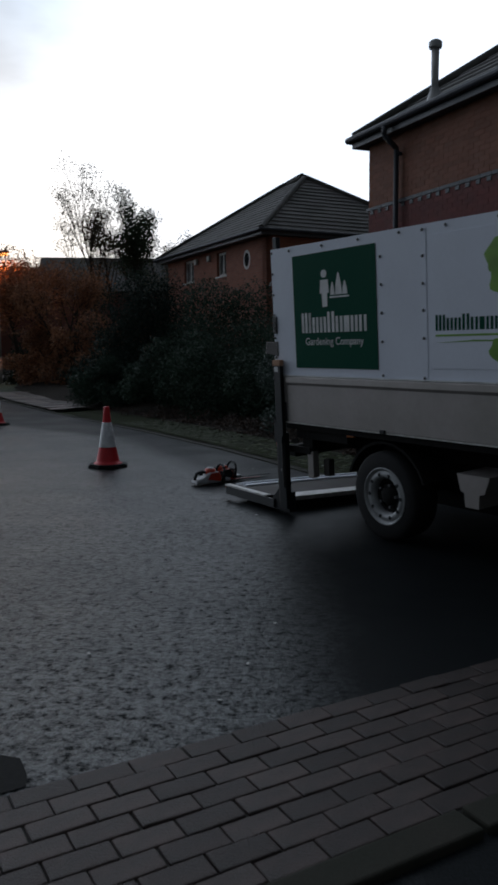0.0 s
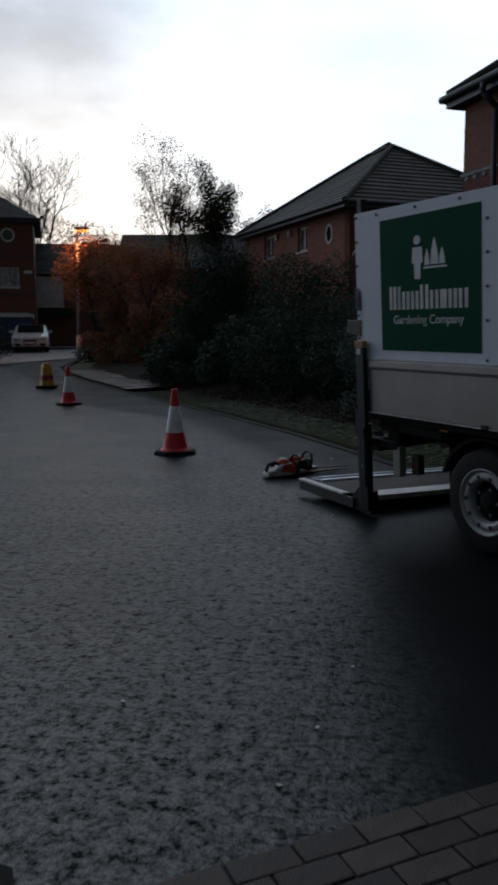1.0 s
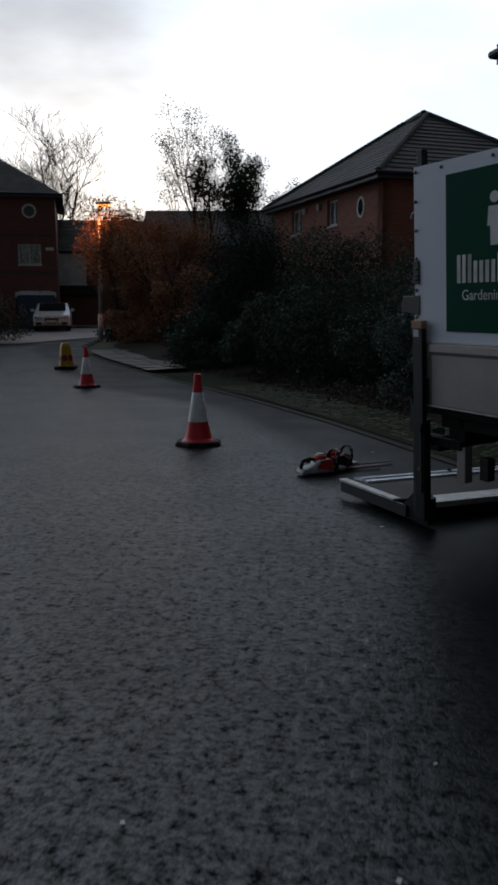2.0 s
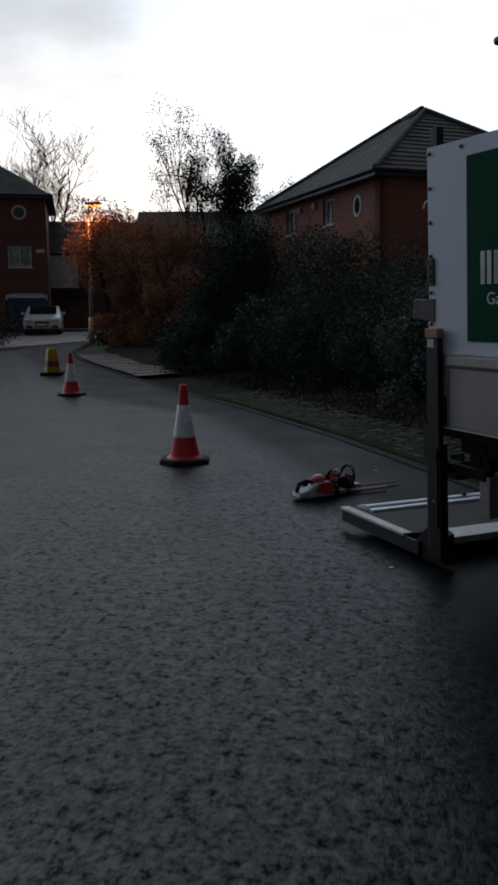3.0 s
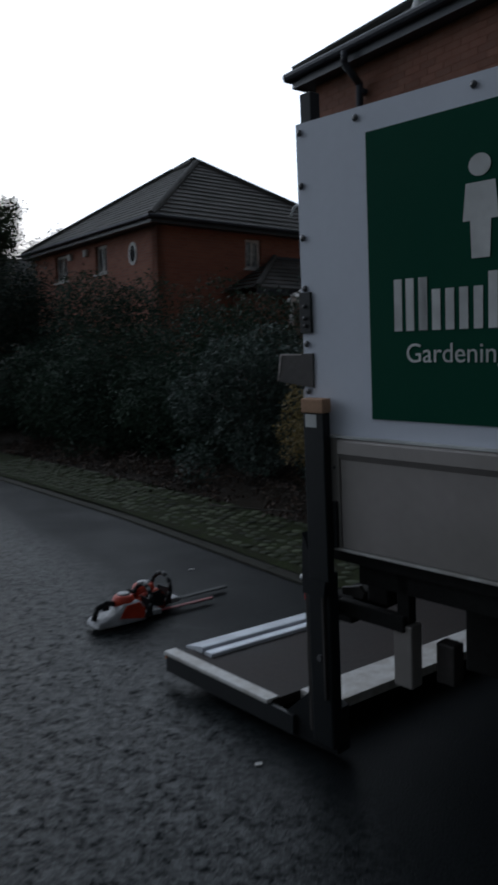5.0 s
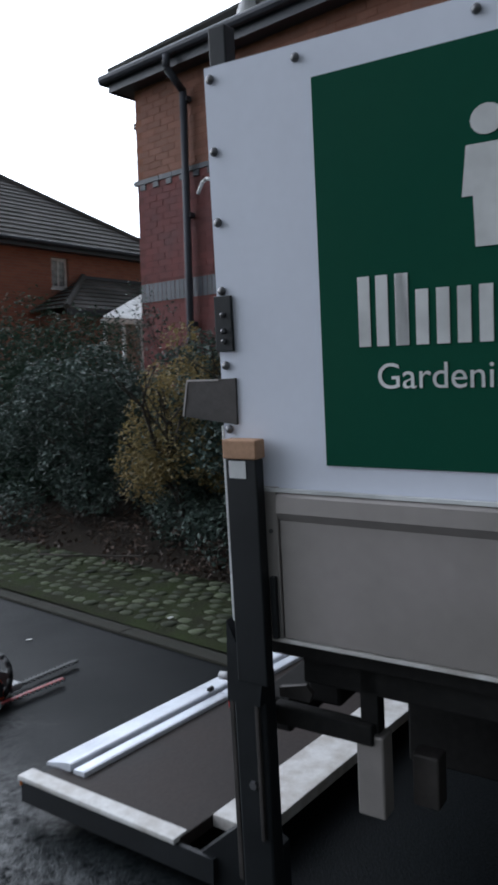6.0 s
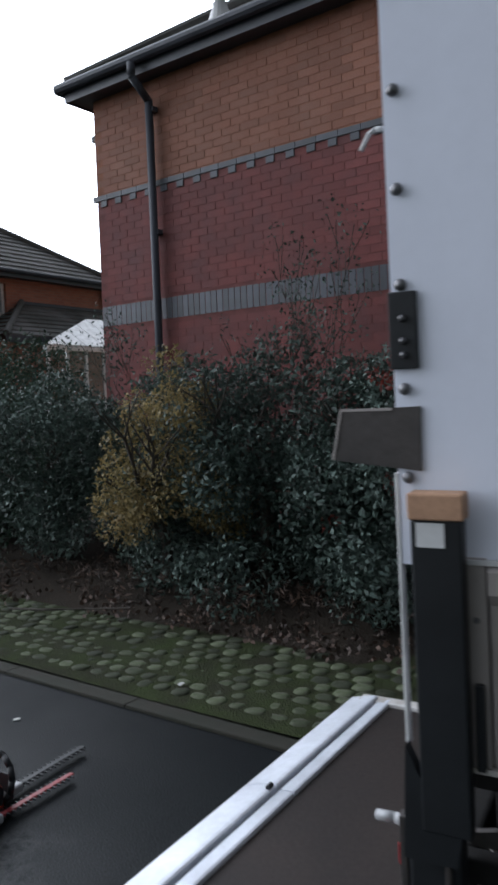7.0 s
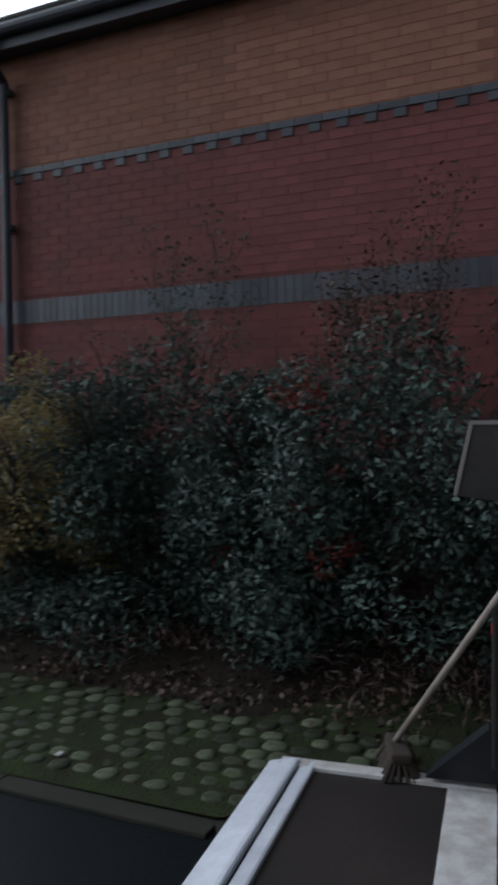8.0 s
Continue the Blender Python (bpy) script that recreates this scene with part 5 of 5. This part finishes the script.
shrub(GREYL, 1.6, 2.05, 1.1, 0.9, 1.95, 13, 25600, 0.046, M_HOLLY, slim=0.46, clumps=85, lumps=(0.22, 0.42), base=0.0)
shrub(GREYL, 0.75, 2.35, 0.9, 0.8, 1.9, 31, 20800, 0.046, M_HOLLY, slim=0.46, clumps=60, lumps=(0.25, 0.45), base=0.0)
shrub(GREYL, 2.75, 2.45, 0.9, 0.7, 1.8, 32, 17600, 0.046, M_HOLLY, slim=0.46, clumps=56, lumps=(0.25, 0.45), base=0.0)
shrub("yellowing deciduous shrub among evergreens", 2.2, 1.65, 0.58, 0.5, 1.75, 14, 13000, 0.034, M_YLEAF, clumps=60, lumps=(0.26, 0.5), base=0.36)
shrub(GREYL, 4.1, 2.15, 1.2, 1.0, 1.82, 15, 24000, 0.048, M_HOLLY, slim=0.46, clumps=60, lumps=(0.22, 0.42), base=0.0)
shrub(DARKL, 6.0, 2.7, 1.4, 1.2, 2.0, 16, 30000, 0.055, M_LAUREL, clumps=70)
shrub(DARKL, 8.0, 2.4, 1.5, 1.3, 1.95, 17, 30000, 0.055, M_LAUREL, clumps=70)
shrub(DARKL, 9.6, 1.9, 1.1, 1.0, 1.55, 18, 15000, 0.062, M_LAUREL, clumps=32)
shrub(DARKL, 10.6, 4.1, 2.0, 1.9, 3.2, 19, 40000, 0.062, M_LAUREL, clumps=75)
shrub("tall rounded dark evergreen bush", 12.9, 3.1, 1.85, 1.75, 3.55, 20, 60000, 0.058, M_CONIFER, clumps=95)
shrub(DARKL, 12.2, 1.5, 0.9, 0.85, 1.3, 21, 12000, 0.062, M_LAUREL, clumps=28)
shrub(DARKL, 7.8, 4.9, 2.0, 1.8, 2.5, 22, 36000, 0.062, M_LAUREL, clumps=70)
shrub("low dark shrub beside the path", 15.2, 2.6, 1.3, 1.2, 1.9, 23, 9000, 0.08, M_CONIFER, clumps=30)
shrub("brownish shrub below the autumn tree", 18.5, 4.2, 1.8, 1.5, 2.2, 24, 10000, 0.08, M_OLEAF, clumps=30)
shrub("dark evergreen shrub under the lamp", 21.8, 3.6, 1.6, 1.4, 2.2, 25, 9000, 0.08, M_CONIFER, clumps=30)
bush("russet brown shrub under the autumn trees", -8.85, 28.4, gz(28), 1.3, 1.1, 2.5, 0, 28, 9000, 0.09, M_OLEAF, clumps=30)
bush("russet brown shrub under the autumn trees", -7.0, 27.0, gz(27), 1.4, 1.2, 2.7, 0, 29, 9000, 0.09, M_OLEAF, clumps=30)
bush("dark evergreen shrub behind the lamp column", -10.4, 31.6, gz(31), 1.2, 1.0, 2.0, 0, 30, 7000, 0.09, M_CONIFER, clumps=26)
bush("dark clipped shrub beside the driveway", -15.3, 29.3, gz(29), 1.7, 1.5, 2.1, 0, 26, 9000, 0.08, M_CONIFER, clumps=30)
shrub("small shrub with red autumn leaves", 0.3, 1.55, 0.5, 0.3, 1.65, 27, 420, 0.038, M_RLEAF, clumps=8, lumps=(0.2, 0.4), base=0.55, stem=False)


# bare shoots standing above the near shrubs
def shoots(s, off, h, seed):
    q, turn = kerb_point(s, off)
    t = thing("tall_shoots", "thin leafy shoots rising above the shrubs", "bush", along(q.x, q.y, turn, 0.1))
    segs, tips = limbs(seed, h, 0.016, levels=3, forks=2, spread=0.32, up=0.9, first=0.55)
    limb_mesh("stem", segs, M_BARK, t, 4, 0.003)
    leaf_cloud("foliage", [(p.x, p.y, p.z, 0.12, 0.12, 0.16) for p in tips], 14 * len(tips), 0.036, M_HOLLY if seed % 2 else M_LITTER, t, seed)


for k, (s, off, h) in enumerate(((0.6, 2.7, 2.1), (1.4, 2.9, 2.4), (-0.4, 2.9, 2.2), (3.3, 2.8, 1.9), (0.2, 2.5, 2.0), (1.8, 2.5, 1.9), (-0.9, 2.6, 2.0))):
    shoots(s, off, h, 40 + k)


# ---- trees ----
def tree(label, x, y, seed, height, radius, material=None, leaves=0, size=0.08, puff=0.5, bark=M_BARK, **more):
    t = thing("tree", label, "tree", along(x, y, seed * 37 % 360, gz(y)))
    segs, tips = limbs(seed, height, radius, **more)
    limb_mesh("trunk", segs, bark, t, 5, 0.008 if leaves else 0.009)
    if leaves:
        leaf_cloud("crown", [(p.x, p.y, p.z, puff, puff, puff) for p in tips], leaves, size, material, t, seed)
    return t


tree("autumn tree with russet orange leaves under the lamp", -10.1, 29.7, 51, 7.4, 0.1, M_OLEAF, 9500, 0.09, 0.42, spread=0.75, up=0.35, levels=3, first=0.31)
tree("autumn tree with thinning russet leaves", -8.1, 28.6, 52, 6.6, 0.1, M_OLEAF, 7000, 0.09, 0.45, spread=0.75, up=0.35, levels=3, first=0.31)
tree("autumn tree with thinning russet leaves", -9.05, 31.6, 53, 7.0, 0.1, M_OLEAF, 6000, 0.09, 0.45, spread=0.7, up=0.4, levels=3, first=0.31)
tree("slim birch tree with few brown leaves remaining", -8.5, 35.4, 54, 9.3, 0.12, M_BIRCH, 4200, 0.085, 0.3, spread=0.36, up=0.9, levels=3, first=0.4)
tree("slim birch tree with few brown leaves remaining", -7.45, 36.2, 55, 8.7, 0.12, M_BIRCH, 4200, 0.085, 0.3, spread=0.36, up=0.9, levels=3, first=0.4)
tree("tall narrow dark evergreen tree", -6.4, 35.6, 56, 8.5, 0.14, M_TREEGREEN, 12000, 0.1, 0.36, spread=0.34, up=0.85, levels=3, first=0.4)
tree("slim birch tree with few brown leaves remaining", -6.0, 36.4, 57, 7.6, 0.1, M_BIRCH, 4200, 0.085, 0.3, spread=0.4, up=0.8, levels=3, first=0.4)
tree("large bare winter tree with fine branching twigs", -22.2, 54.0, 58, 16.5, 0.24, bark=M_TWIG, spread=0.85, up=0.3, levels=5, forks=3, first=0.33)
tree("large bare winter tree with fine branching twigs", -28.2, 57.0, 59, 17.5, 0.24, bark=M_TWIG, spread=0.85, up=0.3, levels=5, forks=3, first=0.33)

# ---- litter and fallen leaves ----
rng = np.random.default_rng(7)
fallen = thing("fallen_leaves", "scattered brown fallen leaves on the bed and verge", "fallen leaves", kind="stuff")
spots = []
for _ in range(420):
    q, _a = kerb_point(float(rng.uniform(-2.2, 12)), float(rng.normal(1.42, 0.24)))
    spots.append((q.x, q.y, 0.075, 0.12, 0.12, 0.03))
leaf_cloud("leaves", spots, 9000, 0.036, M_LITTER, fallen, 71, slim=0.7)
dead = thing("dead_stems", "dry brown stems and ground cover under the shrubs", "dead plants", kind="stuff")
spots = []
for _ in range(120):
    q, _a = kerb_point(float(rng.uniform(-2.2, 9)), float(rng.uniform(1.15, 1.75)))
    spots.append((q.x, q.y, 0.16, 0.14, 0.14, 0.13))
leaf_cloud("stems", spots, 6000, 0.06, M_LITTER, dead, 72, slim=0.22)
for k, (x, y, r) in enumerate(((-0.165, 9.51, 0.02), (0.66, 9.42, 0.022), (0.12, 3.51, 0.012), (-0.63, 3.6, 0.011), (0.03, 3.13, 0.01), (0.0, 6.77, 0.016), (0.23, 4.05, 0.009))):
    part_ob = part("paper_scrap", prism([(-r, -r * 0.5), (r * 0.8, -r * 0.6), (r, r * 0.4), (-r * 0.6, r * 0.6)], 0.002, 0.006, "z"), M_CHIP)
    part_ob.matrix_world = along(x, y, 40 * k, 0.0 if k != 1 else 0.05)
    tagged(part_ob, "small pale scrap of litter lying on the ground", "litter")
twig = thing("fallen_branch", "thin dark fallen branch lying on the bed", "branch")
part("branch", tube([(0.05, 11.2, 0.15), (0.25, 10.95, 0.17), (0.5, 10.85, 0.16), (0.75, 10.62, 0.18)], 0.007, 6), M_BARK, twig)

# ---- kerb stones, setts and paving blocks ----
kerb = thing("kerb", "low worn concrete kerb edging with moss", "kerb", kind="structure")
kb = mesh_of("kerb_stone", box(-0.449, 0.449, -0.04, 0.075, -0.05, 0.018, 0.006), M_KERB)
pts = resample(KERB[1:], 0.9)
for a, b in zip(pts, pts[1:]):
    d = b - a
    o = new("kerb_stone", kb)
    o.parent = kerb
    o.matrix_local = Matrix.LocRotScale(((a.x + b.x) / 2, (a.y + b.y) / 2, gz((a.y + b.y) / 2)), Euler((0, 0, math.atan2(d.y, d.x))), (d.length / 0.9, 1, 1))

sett_rng = random.Random(5)
sett_meshes = []
for k in range(6):
    rings = []
    b = bmesh.new()
    for f, z in ((1.0, -0.012), (1.0, 0.004), (0.86, 0.012), (0.5, 0.015)):
        ring = []
        for q in range(10):
            a = 2 * math.pi * q / 10
            c, d = math.cos(a), math.sin(a)
            e = 1 / (abs(c) ** 3.2 + abs(d) ** 3.2) ** (1 / 3.2)
            ring.append(b.verts.new((0.056 * f * e * c + sett_rng.uniform(-0.004, 0.004), 0.044 * f * e * d + sett_rng.uniform(-0.004, 0.004), z + sett_rng.uniform(-0.002, 0.002))))
        rings.append(ring)
    for lo_ring, hi_ring in zip(rings, rings[1:]):
        for q in range(10):
            b.faces.new((lo_ring[q], lo_ring[(q + 1) % 10], hi_ring[(q + 1) % 10], hi_ring[q]))
    b.faces.new(rings[-1])
    for f in b.faces:
        f.smooth = True
    sett_meshes.append(mesh_of("sett", b, M_SETT))
verge_ob = bpy.data.objects["verge"]
far_setts = bmesh.new()
laid = 0
for i in range(72):
    for j in range(9):
        s = -0.9 + i * 0.124 + (0.062 if j % 2 else 0)
        q, turn = kerb_point(s, 0.17 + j * 0.099)
        if sett_rng.random() < 0.05 + 0.025 * j:
            continue
        m = pose(q.x + sett_rng.uniform(-0.01, 0.01), q.y + sett_rng.uniform(-0.01, 0.01), 0.028 + j * 0.0026 + sett_rng.uniform(-0.007, 0.004), sett_rng.uniform(-5, 5), sett_rng.uniform(-5, 5), turn + sett_rng.uniform(-7, 7)) @ Matrix.Diagonal((sett_rng.uniform(0.75, 1.08), sett_rng.uniform(0.8, 1.08), 1, 1))
        me = sett_rng.choice(sett_meshes)
        if laid < 300:
            o = new("sett", me)
            o.parent = verge_ob
            o.matrix_local = m
            laid += 1
        else:
            k = len(far_setts.verts)
            far_setts.from_mesh(me)
            far_setts.verts.ensure_lookup_table()
            for v in far_setts.verts[k:]:
                v.co = m @ v.co
tagged(part("setts", far_setts, M_SETT, verge_ob), "", "", "", "stuff")

slab = mesh_of("paving_slab", box(-0.29, 0.29, -0.29, 0.29, -0.02, 0.012, 0.005), M_PAVING)
pav = bpy.data.objects["pavement"]
for i in range(11):
    for j in range(4):
        q, turn = kerb_point(13.2 + i * 0.6, 0.4 + 0.6 * j)
        o = new("paving_slab", slab)
        o.parent = pav
        o.matrix_local = pose(q.x, q.y, gz(q.y) + 0.05 + sett_rng.uniform(-0.003, 0.003), 1.0, 0, turn + sett_rng.uniform(-1, 1))

# block paving strip across the road, laid in stretcher bond
PAVE = along(-0.08, 2.746, 33)
strip_base = thing("block_paving", "worn brown block paving strip across the road", "paving", PAVE, kind="structure")
part("bedding", box(-3.0, 4.0, -0.80, -0.005, -0.06, 0.003), M_JOINT, strip_base)
pb = [mesh_of("paver", box(-0.097, 0.097, -0.0465, 0.0465, -0.04, 0.012, 0.005), M_PAVER)]
for row in range(8):
    for i in range(34):
        x = -2.9 + i * 0.2 + (0.1 if row % 2 else 0)
        o = new("paver", pb[0])
        o.parent = strip_base
        o.matrix_local = pose(x + sett_rng.uniform(-0.002, 0.002), -0.055 - row * 0.098, sett_rng.uniform(-0.003, 0.003), sett_rng.uniform(-1.2, 1.2), sett_rng.uniform(-0.8, 0.8), sett_rng.uniform(-0.6, 0.6))
edge = mesh_of("edging_block", box(-0.44, 0.44, -0.06, 0.06, -0.05, 0.03, 0.01), M_KERB)
for i in range(8):
    o = new("edging_block", edge)
    o.parent = strip_base
    o.matrix_local = pose(-2.6 + i * 0.9, -0.865, 0.0, 0, 0, 0)
patch = tagged(raw("tarmac_patch", [(-2.1, 2.0, 0.004), (-1.3, 2.18, 0.004), (-0.64, 2.4, 0.004), (-0.54, 2.47, 0.004), (-0.56, 2.54, 0.004), (-0.62, 2.645, 0.004), (-0.72, 2.67, 0.004), (-1.3, 2.74, 0.004), (-2.1, 2.6, 0.004)], [(0, 1, 2, 3, 4, 5, 6, 7, 8)], M_CHASSIS), "smooth dark tarmac repair patch in the road", "road patch", "", "structure")

# ---- bricks of the house behind the hedge ----
wall2 = [o for o in house2.children if o.name.startswith("wall")][0]
blue_z0, blue_z1, band_z = 2.43, 2.66, 3.81
brick_rng = random.Random(9)


def brick_mesh(material, w=0.217, h=0.067, d=0.015):
    return mesh_of("brick", box(-w / 2, w / 2, -d, 0.01, -h / 2, h / 2, 0.0), material)


def put_brick(mesh, x, z, proud=0.0, name="brick"):
    o = new(name, mesh)
    o.parent = wall2
    o.matrix_local = pose(x, 0.022 - proud + brick_rng.uniform(-0.001, 0.001), z)
    return o


MESH_R, MESH_O = brick_mesh(M_BRICK_RED), brick_mesh(M_BRICK_ORANGE)
MESH_S = mesh_of("soldier_brick", box(-0.0335, 0.0335, -0.016, 0.01, -0.1075, 0.1075), M_BRICK_BLUE)
MESH_D = mesh_of("dentil_brick", box(-0.045, 0.045, -0.026, 0.01, -0.032, 0.032), M_BRICK_BLUE)
MESH_B = mesh_of("band_brick", box(-0.1105, 0.1105, -0.032, 0.01, -0.034, 0.02), M_BRICK_BLUE)
rest = {"red": ([], []), "orange": ([], [])}
single = 0
for row in range(50):
    z = 1.15 + row * 0.075
    if blue_z0 - 0.03 < z < blue_z1 + 0.03 or band_z - 0.03 < z < band_z + 0.075 or z > TOP2:
        continue
    red = z < band_z
    for i in range(54):
        x = 0.11 + i * 0.225 + (0.1125 if row % 2 else 0)
        if x > W2 - 0.11:
            continue
        if red and 3.2 < x < 6.4 and 2.6 < z < 3.7 and single < 210 or not red and 3.2 < x < 5.2 and z < 4.6 and single < 300:
            put_brick(MESH_R if red else MESH_O, x, z)
            single += 1
            continue
        v, f = rest["red" if red else "orange"]
        k, dy = len(v), brick_rng.uniform(-0.001, 0.001)
        x0, x1, z0, z1, y0, y1 = x - 0.1085, x + 0.1085, z - 0.0335, z + 0.0335, 0.007 + dy, 0.02
        v += [(x0, y0, z0), (x1, y0, z0), (x1, y0, z1), (x0, y0, z1), (x0, y1, z0), (x1, y1, z0), (x1, y1, z1), (x0, y1, z1)]
        f += [(k, k + 1, k + 2, k + 3), (k, k + 4, k + 5, k + 1), (k + 3, k + 2, k + 6, k + 7), (k, k + 3, k + 7, k + 4), (k + 1, k + 5, k + 6, k + 2)]
raw("brickwork", *rest["red"], M_BRICK_RED, wall2, "deep red brickwork", "stuff")
raw("brickwork", *rest["orange"], M_BRICK_ORANGE, wall2, "paler orange brickwork", "stuff")
for i in range(int(W2 / 0.075)):
    put_brick(MESH_S, 0.04 + i * 0.075, (blue_z0 + blue_z1) / 2, 0.0, "soldier_brick")
for i in range(int(W2 / 0.225)):
    put_brick(MESH_B, 0.11 + i * 0.225 - 0.05, band_z + 0.04, 0.0, "band_brick")
    put_brick(MESH_D, 0.11 + i * 0.225, band_z - 0.03, 0.0, "dentil_brick")
